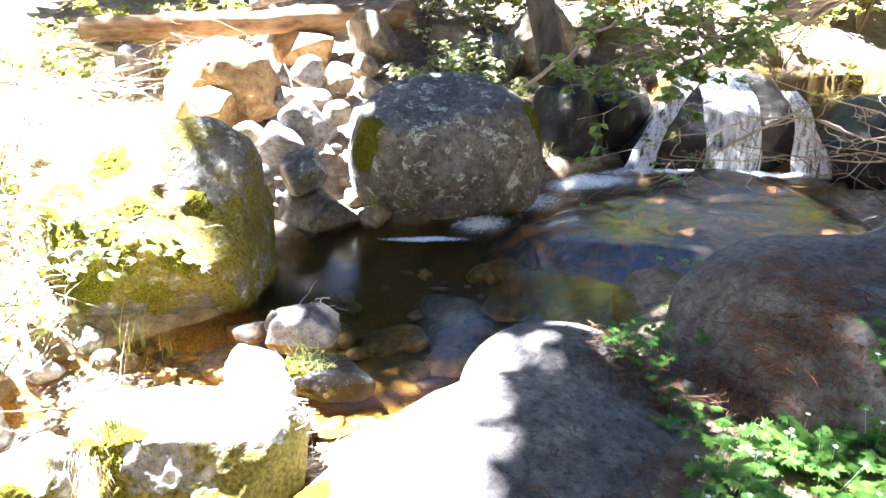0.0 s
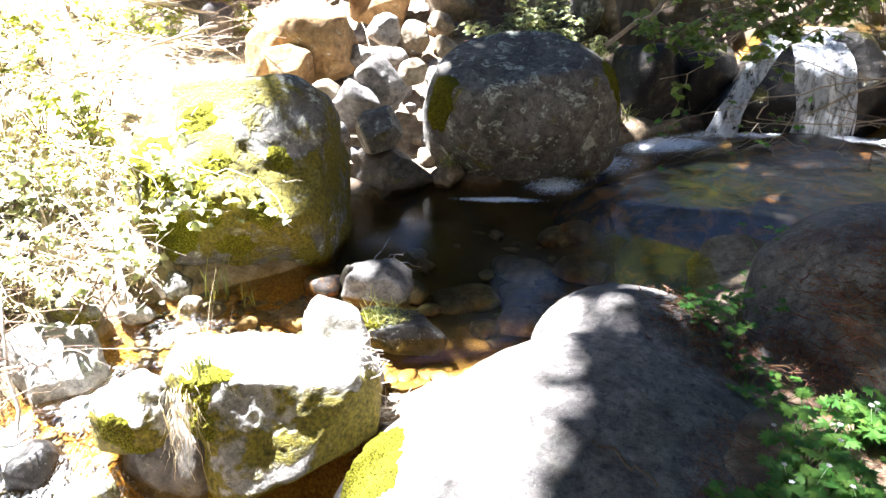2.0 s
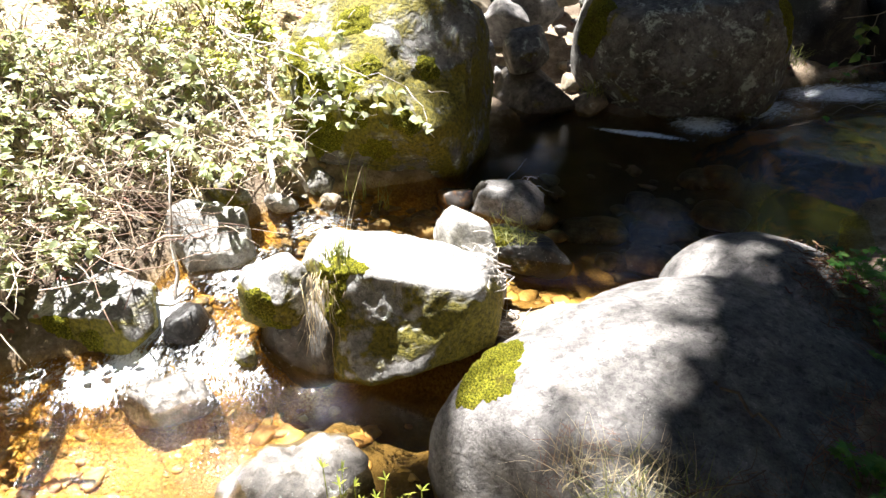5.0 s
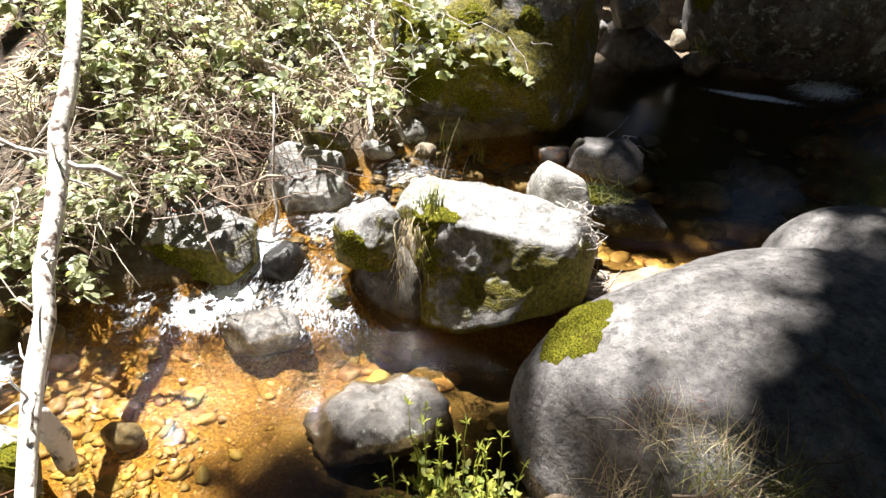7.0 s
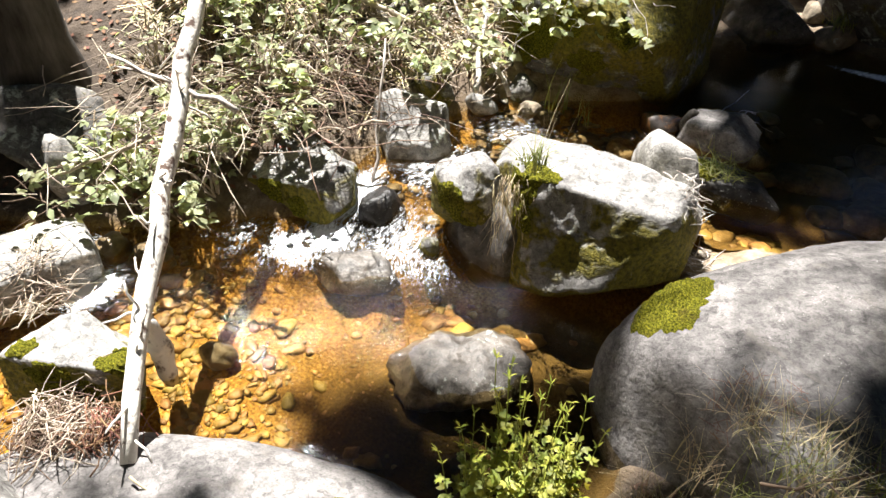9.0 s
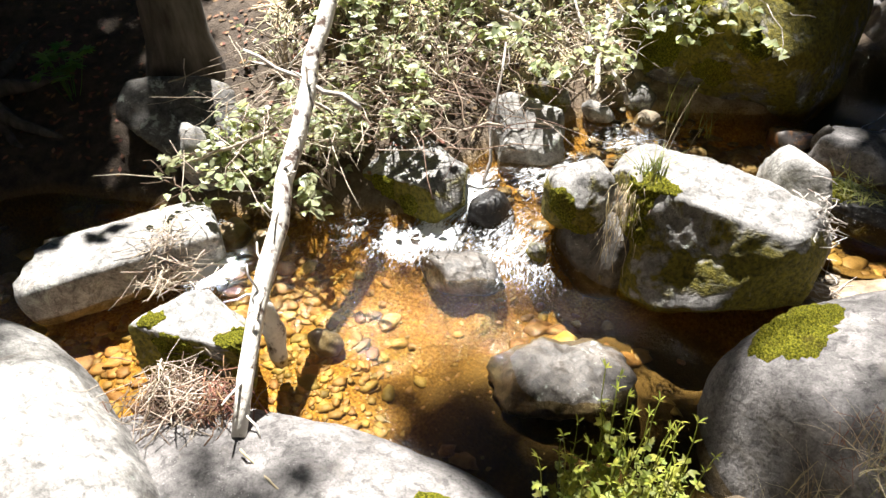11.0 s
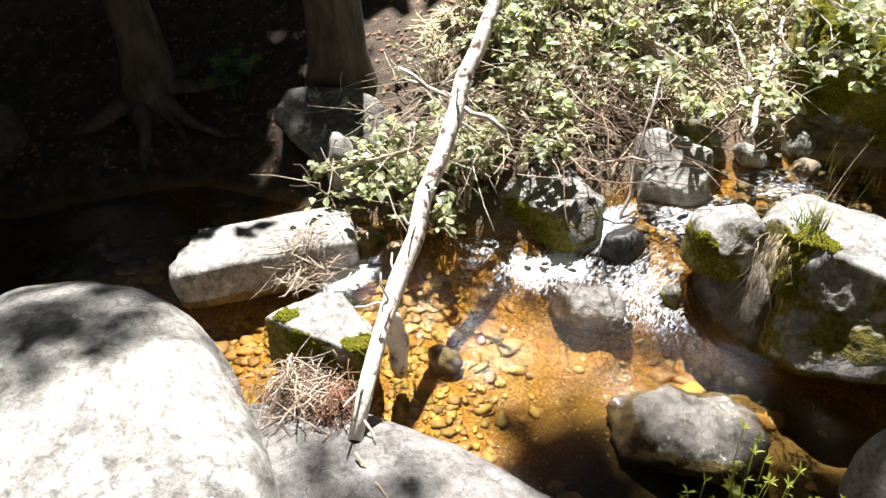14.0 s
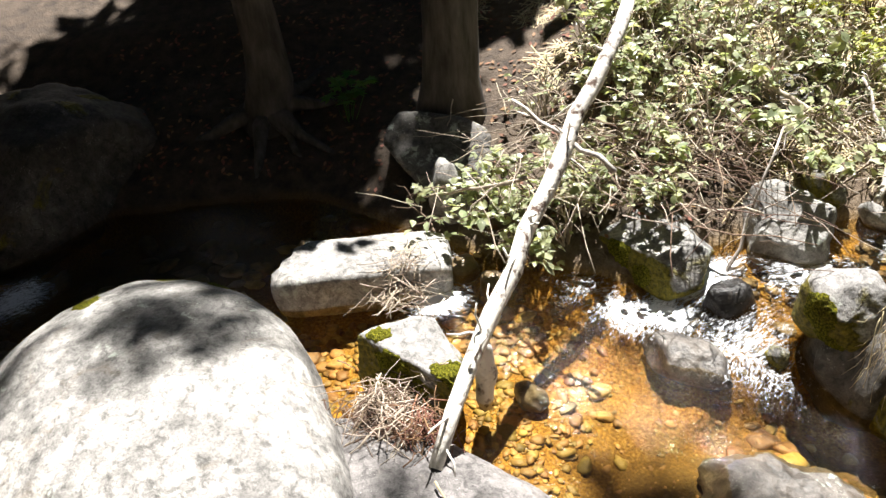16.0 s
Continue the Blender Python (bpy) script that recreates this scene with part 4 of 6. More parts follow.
pile((0.85, 2.9, 0.35), 260, 0.13, 0.03, 0.1, NEEDLES, "dead needles between the granite boulders", 11, 0.03)
pile((-3.0, 7.2, 1.2), 260, 0.5, 0.2, 0.8, BROWN_TWIG, "brown dead branches behind the log", 12, 0.25)
pile((-2.95, 1.7, 0.4), 200, 0.30, 0.15, 0.5, TWIG, "dry canes among the brambles", 8, 0.25)


# ---- plants ----
def leaf_piece(p, along, up, length, width, curl=0.12):
    """One pointed leaf, folded along its rib."""
    along = along.normalized()
    side = along.cross(up)
    side = side.normalized() if side.length > 1e-4 else Vector((1, 0, 0))
    up = side.cross(along)
    a = p + along * length * 0.3
    b = p + along * length * 0.62
    tip = p + along * length - up * length * curl
    v = [p, a + side * width * 0.48 + up * width * 0.12, a - side * width * 0.48 + up * width * 0.12, b + side * width * 0.38 + up * width * 0.08, b - side * width * 0.38 + up * width * 0.08, tip, a, b]
    return v, [(0, 1, 6), (0, 6, 2), (1, 3, 7, 6), (6, 7, 4, 2), (3, 5, 7), (7, 5, 4)]


def lobed_piece(p, along, up, size, lobes=5):
    """One hand-shaped leaf with cut lobes."""
    along = along.normalized()
    side = along.cross(up).normalized()
    up = side.cross(along)
    v, f = [p], []
    step = 2.5 / (lobes * 2)
    rim = []
    for i in range(lobes * 2 + 1):
        a = -1.25 + step * i
        r = size * (0.62 if i % 2 == 0 else 1.0) * (0.8 + 0.2 * math.cos(a))
        rim.append(p + (along * math.cos(a) + side * math.sin(a)) * r - up * 0.25 * r * abs(math.sin(a * 1.3)))
    v += rim
    f += [(0, i + 1, i + 2) for i in range(len(rim) - 1)]
    return v, f


def shrub(name, at, seed, label, reach=0.5, height=0.5, stems=7, leaves=22, size=0.055, leaf=LEAF, wood=BROWN_TWIG, lean=(0, 0), kind_of=leaf_piece, category="shrub", group="", down=0.5):
    """A leafy shrub: arching stems, each a part, and its foliage."""
    rng = random.Random(seed)
    ob = new(name)
    ob.location = at
    tagged(ob, label, category, group)
    pieces = []
    for _ in range(stems):
        a = rng.uniform(0, 6.28)
        r = reach * rng.uniform(0.4, 1.0)
        end = Vector((math.cos(a) * r + lean[0], math.sin(a) * r + lean[1], height * rng.uniform(0.25, 1.0)))
        top = Vector((end.x * 0.45, end.y * 0.45, height * rng.uniform(0.7, 1.15)))
        path = [Vector((0, 0, -0.05)).lerp(top, u).lerp(top.lerp(end, u), u) + Vector((rng.uniform(-.015, .015), rng.uniform(-.015, .015), rng.uniform(-.015, .015))) for u in (i / 7 for i in range(8))]
        part("stem", mesh_of("stem", *tube(path, thin(8, 0.006, 0.002), 5), wood), ob)
        for _ in range(leaves):
            u = rng.uniform(0.2, 1.0) * 7
            i = min(int(u), 6)
            p = path[i].lerp(path[i + 1], u - i) + Vector((rng.gauss(0, 0.03), rng.gauss(0, 0.03), rng.gauss(0, 0.02)))
            b = rng.uniform(0, 6.28)
            along = Vector((math.cos(b), math.sin(b), rng.uniform(-down, 0.35)))
            up = Vector((rng.gauss(0, 0.45), rng.gauss(0, 0.45), 1)).normalized()
            s = size * rng.uniform(0.55, 1.25)
            if kind_of is leaf_piece:
                pieces.append(leaf_piece(p, along, up, s, s * 0.62))
                if rng.random() < 0.6:
                    for w in (-0.9, 0.9):
                        side = along.cross(up) * w
                        pieces.append(leaf_piece(p, along * 0.6 + side, up, s * 0.8, s * 0.5))
            else:
                pieces.append(lobed_piece(p, along, up, s * 0.6))
    part("foliage", mesh_of("foliage", *merge(pieces), leaf), ob)["kind"] = "stuff"
    return ob


def tuft(at, seed, label, count=60, height=0.2, reach=0.1, material=GRASS, width=0.004, category="grass"):
    """A tuft of blades."""
    rng = random.Random(seed)
    pieces = []
    for _ in range(count):
        a, r = rng.uniform(0, 6.28), reach * rng.uniform(0.2, 1.2)
        h = height * rng.uniform(0.4, 1.1)
        base = Vector((rng.gauss(0, reach * 0.35), rng.gauss(0, reach * 0.35), -0.01))
        out = Vector((math.cos(a), math.sin(a), 0))
        side = Vector((-out.y, out.x, 0)) * width
        v, f = [], []
        for i in range(5):
            u = i / 4
            p = base + out * r * u * u + Vector((0, 0, h * u))
            v += [p - side * (1 - u * 0.9), p + side * (1 - u * 0.9)]
        f = [(2 * i, 2 * i + 1, 2 * i + 3, 2 * i + 2) for i in range(4)]
        pieces.append((v, f))
    ob = new("grass_tuft", mesh_of("grass_tuft", *merge(pieces), material))
    ob.location = at
    return tagged(ob, label, category)


# brambles on the far bank
def variants(count, seed, **kw):
    return [shrub("bramble", (0, 0, 0), seed + k, "bramble with small pale green leaves on thin brown canes", **kw) for k in range(count)]


def scatter(kinds, count, box, seed, allowed, lo=0.75, hi=1.2):
    """Copies of some plants, each on the ground, turned and sized at random; the patterns themselves are the first ones."""
    rng = random.Random(seed)
    n = 0
    while n < count:
        x, y = rng.uniform(box[0], box[1]), rng.uniform(box[2], box[3])
        d, lev, _, side = (float(q[0]) for q in course(np.array([x]), np.array([y])))
        if not allowed(x, y, d, side):
            continue
        p, _n = drop(x, y)
        m = Matrix.LocRotScale(p, Euler((rng.uniform(-.15, .15), rng.uniform(-.15, .15), rng.uniform(0, 6.28))), None)
        if n < len(kinds):
            kinds[n].matrix_basis = m
        else:
            copy_thing(kinds[n % len(kinds)], m)
        n += 1


def on_bank(x, y, d, side):
    return d > 0.1 and side > 0.2 and math.hypot(x + 1.8, y - 4.0) > 0.8 and not (x < -3.25 and y < 1.55) and not (x < -3.6 and y < 2.1) and math.hypot(x + 2.12, y - 2.46) > 0.42 and math.hypot(x + 2.3, y - 1.95) > 0.45


scatter(variants(5, 100, reach=0.32, height=0.30, stems=6, leaves=6, size=0.072, group="brambles on the far bank"), 28, (-3.7, -2.2, 0.9, 3.6), 1, on_bank)
scatter(variants(5, 120, reach=0.38, height=0.42, stems=6, leaves=6, size=0.078, group="brambles on the far bank"), 32, (-5.4, -2.5, 2.0, 5.2), 2, on_bank)
scatter(variants(4, 140, reach=0.3, height=0.35, stems=9, leaves=2, size=0.045, wood=TWIG, group="brambles on the far bank"), 70, (-4.0, -2.2, 1.2, 4.2), 3, on_bank)
# overhanging sprays at the water's edge
for k, (x, y, lx, ly) in enumerate(((-2.72, 1.35, 0.08, -0.15), (-3.0, 1.25, 0.0, -0.25), (-2.7, 1.95, 0.1, -0.1), (-3.2, 1.3, 0.05, -0.15), (-2.2, 2.75, 0.1, 0.0), (-2.9, 1.5, 0, -0.1), (-2.75, 1.75, 0.1, -0.1))):
    p, _n = drop(x, y)
    shrub("bramble", p, 300 + k, "leafy bramble spray hanging over the stream", reach=0.32, height=0.38, stems=7, leaves=10, size=0.065, lean=(lx, ly), group="brambles on the far bank", down=0.8)
# sunny bank left of the mossy boulder
kinds = [shrub("shrub", (0, 0, 0), 400 + k, "low sunlit shrub with small yellow-green leaves", reach=0.33, height=0.22 + 0.07 * k, stems=5, leaves=14, size=0.06, leaf=YELLOW_LEAF, wood=TWIG, group="shrubs on the sunny bank") for k in range(5)]
scatter(kinds, 34, (-5.8, -2.2, 3.6, 7.4), 5, lambda x, y, d, side: d > 0.3 and side > 0 and math.hypot(x + 1.8, y - 4.0) > 0.95 and not (x > -2.9 and y > 5.3))
# shrubs behind the round boulder and the fall
for k, (x, y, h, mat) in enumerate(((-0.35, 6.7, 0.35, LEAF), (0.1, 6.75, 0.4, LEAF), (0.45, 6.6, 0.35, LEAF), (-0.1, 6.95, 0.5, LEAF), (0.3, 7.6, 0.7, LEAF), (1.4, 7.4, 0.8, YELLOW_LEAF), (1.9, 7.8, 0.8, YELLOW_LEAF), (2.6, 7.9, 0.9, YELLOW_LEAF), (3.3, 7.4, 0.8, YELLOW_LEAF),
                                    (3.9, 6.9, 0.8, YELLOW_LEAF), (-0.4, 8.0, 0.6, LEAF), (4.4, 8.2, 1.0, YELLOW_LEAF), (3.0, 9.0, 1.0, YELLOW_LEAF), (1.2, 8.8, 0.9, YELLOW_LEAF), (-2.7, 8.0, 0.5, YELLOW_LEAF), (-3.6, 7.6, 0.5, YELLOW_LEAF), (2.2, 9.6, 1.1, YELLOW_LEAF), (5.4, 7.4, 1.0, YELLOW_LEAF), (0.1, 9.4, 0.9, YELLOW_LEAF))):
    p, _n = drop(x, y)
    shrub("shrub", p, 500 + k, "green shrub on the far bank behind the rocks", reach=0.45 + h * 0.3, height=h, stems=9, leaves=30, size=0.07, leaf=mat, group="shrubs behind the rocks")


kinds = [shrub("shrub", (0, 0, 0), 540 + k, "sunlit yellow-green shrub behind the waterfall", reach=0.6, height=0.7 + 0.1 * k, stems=8, leaves=26, size=0.09, leaf=YELLOW_LEAF, group="shrubs behind the rocks") for k in range(4)]
scatter(kinds, 34, (-0.5, 6.5, 7.6, 11.5), 6, lambda x, y, d, side: d > 0.3)

# the spray of branches over the waterfall
def spray(label, root, tips, seed, leafy, leaf=HERB, wood=TWIG, r=0.014, size=0.075):
    """A branching shrub whose limbs run from the root to the tips."""
    rng = random.Random(seed)
    ob = new("overhanging_branch")
    tagged(ob, label, "shrub")
    pieces = []
    for tip in tips:
        path = wiggle(root, tip, 9, 0.05, rng, 0.03)
        part("limb", mesh_of("limb", *tube(path, thin(10, r, r * 0.3), 6), wood), ob)
        for _ in range(6):
            p = path[rng.randint(4, 9)]
            d = (Vector(tip) - Vector(root)).normalized() * 0.5 + Vector((rng.uniform(-1, 1), rng.uniform(-1, 1), rng.uniform(-0.8, 0.8)))
            q = p + d.normalized() * rng.uniform(0.12, 0.38)
            part("side_twig", mesh_of("side_twig", *twig_piece(p, q, r * 0.4, rng, 5, 0.025), wood), ob)
            for _ in range(leafy):
                at = p.lerp(q, rng.uniform(0.2, 1.1)) + Vector((rng.gauss(0, 0.025), rng.gauss(0, 0.025), rng.gauss(0, 0.025)))
                b = rng.uniform(0, 6.28)
                up = Vector((rng.gauss(0, 0.5), rng.gauss(0, 0.5) - 0.4, 1))
                for j in range(3):
                    c = b + (j - 1) * 1.2
                    s = size * rng.uniform(0.35, 0.8)
                    pieces.append(leaf_piece(at, Vector((math.cos(c), math.sin(c), rng.uniform(-0.7, 0.2))), up, s, s * 0.75))
    if pieces:
        part("foliage", mesh_of("foliage", *merge(pieces), leaf), ob)["kind"] = "stuff"
    return ob


spray("leafy branches with lobed green leaves over the waterfall", (2.9, 5.6, 1.9), [(0.87, 5.0, 1.08), (1.0, 5.0, 1.25), (1.05, 5.1, 1.6), (1.39, 5.0, 1.2), (0.8, 5.1, 1.4), (1.5, 5.2, 1.55), (0.7, 5.3, 1.8), (1.9, 5.3, 1.75), (1.2, 5.1, 1.75), (0.95, 5.0, 1.4), (1.2, 5.05, 1.35)], 1, 7, leaf=GREEN_LEAF, r=0.008, size=0.11)
spray("bare brown branches in front of the waterfall", (4.0, 5.0, 0.9), [(2.4, 5.0, 1.15), (1.84, 5.0, 1.22), (2.1, 5.1, 0.85), (1.6, 5.1, 0.8), (2.6, 5.0, 0.95), (2.8, 5.0, 1.3), (2.3, 5.2, 1.35), (2.9, 5.1, 1.1)], 2, 0, wood=TWIG, r=0.011)
spray("bare forked twigs in front of the waterfall", (3.7, 4.7, 0.6), [(2.3, 4.8, 0.7), (2.7, 4.8, 1.0), (2.0, 4.9, 0.95), (3.0, 4.7, 0.8), (2.5, 4.7, 0.6)], 4, 0, wood=BROWN_TWIG, r=0.008)
spray("thin low branch with a few round leaves over the riffle", (2.6, 5.2, 1.2), [(0.9, 5.0, 0.74), (1.2, 5.0, 0.55), (1.5, 5.0, 0.62)], 3, 1, r=0.007, size=0.07)

spray("bramble cane with pale leaves trailing over the mossy boulder", (-2.75, 3.55, 1.0), [(-1.40, 3.28, 0.90), (-1.75, 3.25, 0.95), (-1.95, 3.2, 0.62), (-1.62, 3.25, 0.72)], 6, 5, leaf=LEAF, wood=PALE_WOOD, r=0.006, size=0.085)

# herbs with white flowers on the near bank
rng = random.Random(31)


def herb(at, seed, flowers, label, size=0.06, height=0.16, count=16, leaf=HERB):
    rng = random.Random(seed)
    ob = new("herb")
    ob.location = at
    tagged(ob, label, "plant", "herbs on the near bank")
    stems, leaves = [], []
    for _ in range(count):
        a = rng.uniform(0, 6.28)
        r = rng.uniform(0.02, 0.16)
        p = Vector((math.cos(a) * r, math.sin(a) * r, height * rng.uniform(0.45, 1.05)))
        stems.append(twig_piece(Vector((p.x * 0.2, p.y * 0.2, -0.02)), p, 0.0022, rng, 3, 0.008, 0, 4))
        for j in range(3):
            b = a + (j - 1) * 1.5 + rng.uniform(-0.3, 0.3)
            leaves.append(lobed_piece(p, Vector((math.cos(b), math.sin(b), rng.uniform(-0.25, 0.25))), Vector((rng.gauss(0, 0.25), rng.gauss(0, 0.25), 1)), size * rng.uniform(0.6, 1.0)))
    part("stalk", mesh_of("stalk", *merge(stems), HERB), ob)["kind"] = "stuff"
    part("foliage", mesh_of("foliage", *merge(leaves), leaf), ob)["kind"] = "stuff"
    for _ in range(flowers):
        p = Vector((rng.uniform(-0.1, 0.1), rng.uniform(-0.1, 0.1), height * rng.uniform(1.05, 1.35)))
        petals = []
        for j in range(5):
            b = j * 1.2566
            petals.append(leaf_piece(p, Vector((math.cos(b), math.sin(b), 0.25)), Vector((0, 0, 1)), 0.011, 0.010, 0.0))
        petals.append(twig_piece(Vector((p.x * 0.3, p.y * 0.3, 0)), p, 0.0012, rng, 3, 0.006, 0, 3))
        part("flower", mesh_of("flower", *merge(petals), PETAL), ob, "small white flower")
    return ob


HERBS = [herb((0, 0, 0), 600 + k, (0, 1, 0, 2, 0, 3, 1, 0)[k], "green herb with lobed leaves and tiny white flowers" if k in (1, 3, 5, 6) else "bright green herb with lobed leaves on the near bank",
              size=0.042 + 0.003 * (k % 5), height=0.10 + 0.015 * (k % 6)) for k in range(8)]
n = 0
while n < 135:
    x, y = rng.uniform(0.5, 2.9), rng.uniform(0.95, 2.7)
    if x < 0.60 + max(0.0, y - 1.5) * 0.68 or (y > 2.2 and rng.random() < 0.75):
        continue
    p, _n = drop(x, y)
    m = Matrix.LocRotScale(p, Euler((0, 0, rng.uniform(0, 6.28))), None)
    if n < 8:
        HERBS[n].matrix_basis = m
    else:
        copy_thing(HERBS[n % 8], m)
    n += 1
p, _n = drop(-4.45, 0.9)
herb(p, 690, 0, "bright green fern-like plant on the dark bank", size=0.09, height=0.32, count=14)
for k, (x, y) in enumerate(((0.92, 3.05), (0.98, 2.9), (0.88, 2.95), (1.12, 3.2), (1.25, 3.45), (1.05, 3.4), (1.35, 3.6), (1.2, 3.1), (1.02, 2.62), (1.1, 2.5), (1.5, 3.75))):
    p, _n = drop(x, y)
    herb(p, 700 + k, 0, "small green herb in a crack between boulders", size=0.04, height=0.1, count=11)

# yellow-green plants at the water's edge
for k, (x, y, h) in enumerate(((-0.66, 1.06, 0.52), (-0.72, 0.98, 0.40), (-0.56, 1.14, 0.44), (-0.70, 1.14, 0.55), (-0.50, 1.22, 0.46), (-0.78, 0.97, 0.36), (-0.62, 0.97, 0.34), (-0.74, 1.05, 0.30), (-0.48, 1.1, 0.36), (-0.64, 1.2, 0.5), (-0.55, 1.0, 0.3))):
    rng = random.Random(800 + k)
    p, _n = drop(x, y)
    ob = new("waterside_plant")
    ob.location = p
    h *= 1.3
    tagged(ob, "slender yellow-green plant with leaf whorls at the water's edge", "plant", "plants at the water's edge")
    leaves = []
    for s in range(5):
        top = Vector((rng.uniform(-0.08, 0.08), rng.uniform(-0.08, 0.08), h * rng.uniform(0.5, 1.05)))
        path = wiggle((top.x * 0.3, top.y * 0.3, -0.05), top, 6, 0.008, rng)
        part("stem", mesh_of("stem", *tube(path, thin(7, 0.0028, 0.0015), 5), YELLOW_LEAF), ob)
        for i in range(1, 7):
            for j in range(3 if i < 6 else 5):
                b = rng.uniform(0, 6.28)
                narrow = i > 4
                ln = rng.uniform(0.026, 0.046) if not narrow else rng.uniform(0.02, 0.035)
                along = Vector((math.cos(b), math.sin(b), 0.1 if not narrow else 0.9))
                if narrow:
                    leaves.append(leaf_piece(path[i], along, Vector((0.1, 0.1, 1)), ln, 0.006))
                else:
                    leaves.append(lobed_piece(path[i] + Vector((rng.gauss(0, 0.012), rng.gauss(0, 0.012), rng.gauss(0, 0.012))), along, Vector((rng.gauss(0, 0.3), rng.gauss(0, 0.3), 1)), ln * 0.8, 3))
    part("foliage", mesh_of("foliage", *merge(leaves), YELLOW_LEAF), ob)["kind"] = "stuff"

# grass
tuft((-1.22, 2.08, 0.60), 1, "green grass tuft on top of the midstream boulder", 70, 0.10, 0.10)
rng = random.Random(52)
strands = []
for _ in range(46):
    a = Vector((rng.gauss(-1.29, 0.035), rng.gauss(2.03, 0.02), rng.uniform(0.42, 0.54)))
    b = a + Vector((rng.gauss(0, 0.05), rng.uniform(-0.10, 0.0), -rng.uniform(0.10, 0.40)))
    strands.append(twig_piece(a, b, rng.uniform(0.0008, 0.002), rng, 6, 0.012, 0, 4))
tagged(new("root_strands", mesh_of("root_strands", *merge(strands), STRAW)), "dry roots and grass hanging down the midstream boulder", "grass", kind="stuff")
tuft((-1.28, 2.40, 0.20), 3, "tall grass stalks behind the midstream boulder", 9, 0.62, 0.16, STRAW, 0.003)
tuft((-0.70, 3.05, 0.27), 4, "yellow-green grass lying on the low stone", 90, 0.05, 0.16, GRASS, 0.004)
tuft((-2.12, 3.50, 0.55), 5, "yellow grass tuft beside the mossy boulder", 130, 0.18, 0.16, GRASS, 0.005)
tuft((-2.10, 3.42, 0.42), 6, "dry straw hanging down beside the mossy boulder", 110, -0.24, 0.12, STRAW, 0.004)
tuft((-1.72, 3.22, 0.17), 7, "green grass blades at the stream's edge", 12, 0.30, 0.16, GRASS, 0.005)
tuft((-1.50, 3.20, 0.17), 8, "green grass blades at the stream's edge", 6, 0.24, 0.12, GRASS, 0.004)
for k, (x, y) in enumerate(((-0.1, 1.18), (0.05, 1.12), (0.2, 1.15), (0.0, 1.0), (0.15, 1.3), (0.3, 1.22), (-0.2, 1.05), (0.1, 1.2), (-0.05, 1.28))):
    p, _n = drop(x - 0.03, y + 0.2)
    tuft(p, 20 + k, "thin grass at the foot of the granite boulder", 80, 0.14, 0.14, GRASS if k % 2 else STRAW, 0.002)
for k, (x, y, z) in enumerate(((-0.62, 5.05, 0.35), (0.75, 5.75, 0.55), (0.5, 5.9, 1.05))):
    tuft((x, y, z), 40 + k, "grass hanging over the far bank", 60, 0.12, 0.14, GRASS, 0.004)


# moss cushions
SKIN = {}


def moss(ob, at, radius, lift, label, stretch=(1, 1, 1), rings=16, spokes=44):
    """A cushion of moss that grows on part of a rock's skin."""
    if ob.name not in SKIN:
        SKIN[ob.name] = BVHTree.FromPolygons([v.co for v in ob.data.vertices], [tuple(p.vertices) for p in ob.data.polygons])
    skin = SKIN[ob.name]
    at = Vector(at) - ob.location
    c, n, _, _ = skin.find_nearest(at)
    u = n.cross(Vector((0.2, 0.3, 0.93))).normalized()
    w = n.cross(u)
    verts, faces = [], []
    for i in range(rings + 1):
        for k in range(spokes):
            a = 2 * math.pi * k / spokes
            d = u * math.cos(a) + w * math.sin(a)
            r = radius / math.sqrt(sum((d[j] / stretch[j]) ** 2 for j in range(3)))
            r *= 0.88 + 0.28 * noise.noise(c * 3 + d * 1.6) + 0.14 * noise.noise(c * 5 + d * 5) + 0.07 * noise.noise(c * 5 + d * 13) + 0.06 * noise.noise(c * 5 + d * 29)
            s = i / rings
            q, m, _, _ = skin.find_nearest(c + d * r * s + n * 0.01)
            h = lift * (1 - s ** 3) * (0.75 + 0.7 * noise.noise(q * 26) + 0.6 * noise.noise(q * 75) + 0.35 * noise.noise(q * 160))
            verts.append(q + m * (h if i < rings else -0.004))
    for i in range(rings):
        for k in range(spokes):
            a, b = i * spokes + k, i * spokes + (k + 1) % spokes
            faces.append((a, a + spokes, b + spokes, b))
    part("moss", mesh_of("moss", verts, faces, MOSS_MAT), ob, label)


moss(near_slab, (-0.49, 1.87, 0.40), 0.20, 0.028, "bright yellow-green moss cushion", (0.8, 1.3, 1.0), 32, 90)
moss(low_stone, (-0.78, 3.02, 0.27), 0.12, 0.018, "yellow moss cushion", (1.2, 0.8, 0.8))
for at in ((-3.12, -0.42, 0.26), (-3.0, -0.22, 0.24), (-2.98, -0.75, 0.24)):
    moss(left_rock, at, 0.13, 0.006, "thin yellow-green moss", (1.5, 0.5, 0.5))
moss(flat_rock, (-0.95, 0.62, 0.05), 0.12, 0.015, "olive moss cushion", (1.4, 0.7, 1))
moss(mid_boulder, (-1.27, 1.96, 0.34), 0.09, 0.02, "olive moss cushion")
moss(mid_boulder, (-1.22, 2.16, 0.52), 0.09, 0.016, "yellow-green moss cushion", (1.3, 0.8, 1))
moss(mid_boulder, (-1.28, 2.05, 0.50), 0.12, 0.018, "olive moss cushion", (1, 1.4, 1))
moss(side_boulder, (-1.56, 1.95, 0.34), 0.11, 0.010, "yellow moss cushion")
moss(side_boulder, (-1.50, 1.95, 0.16), 0.08, 0.014, "yellow moss cushion")
moss(cascade_rock, (-2.5, 1.68, 0.12), 0.10, 0.02, "dark green moss cushion")
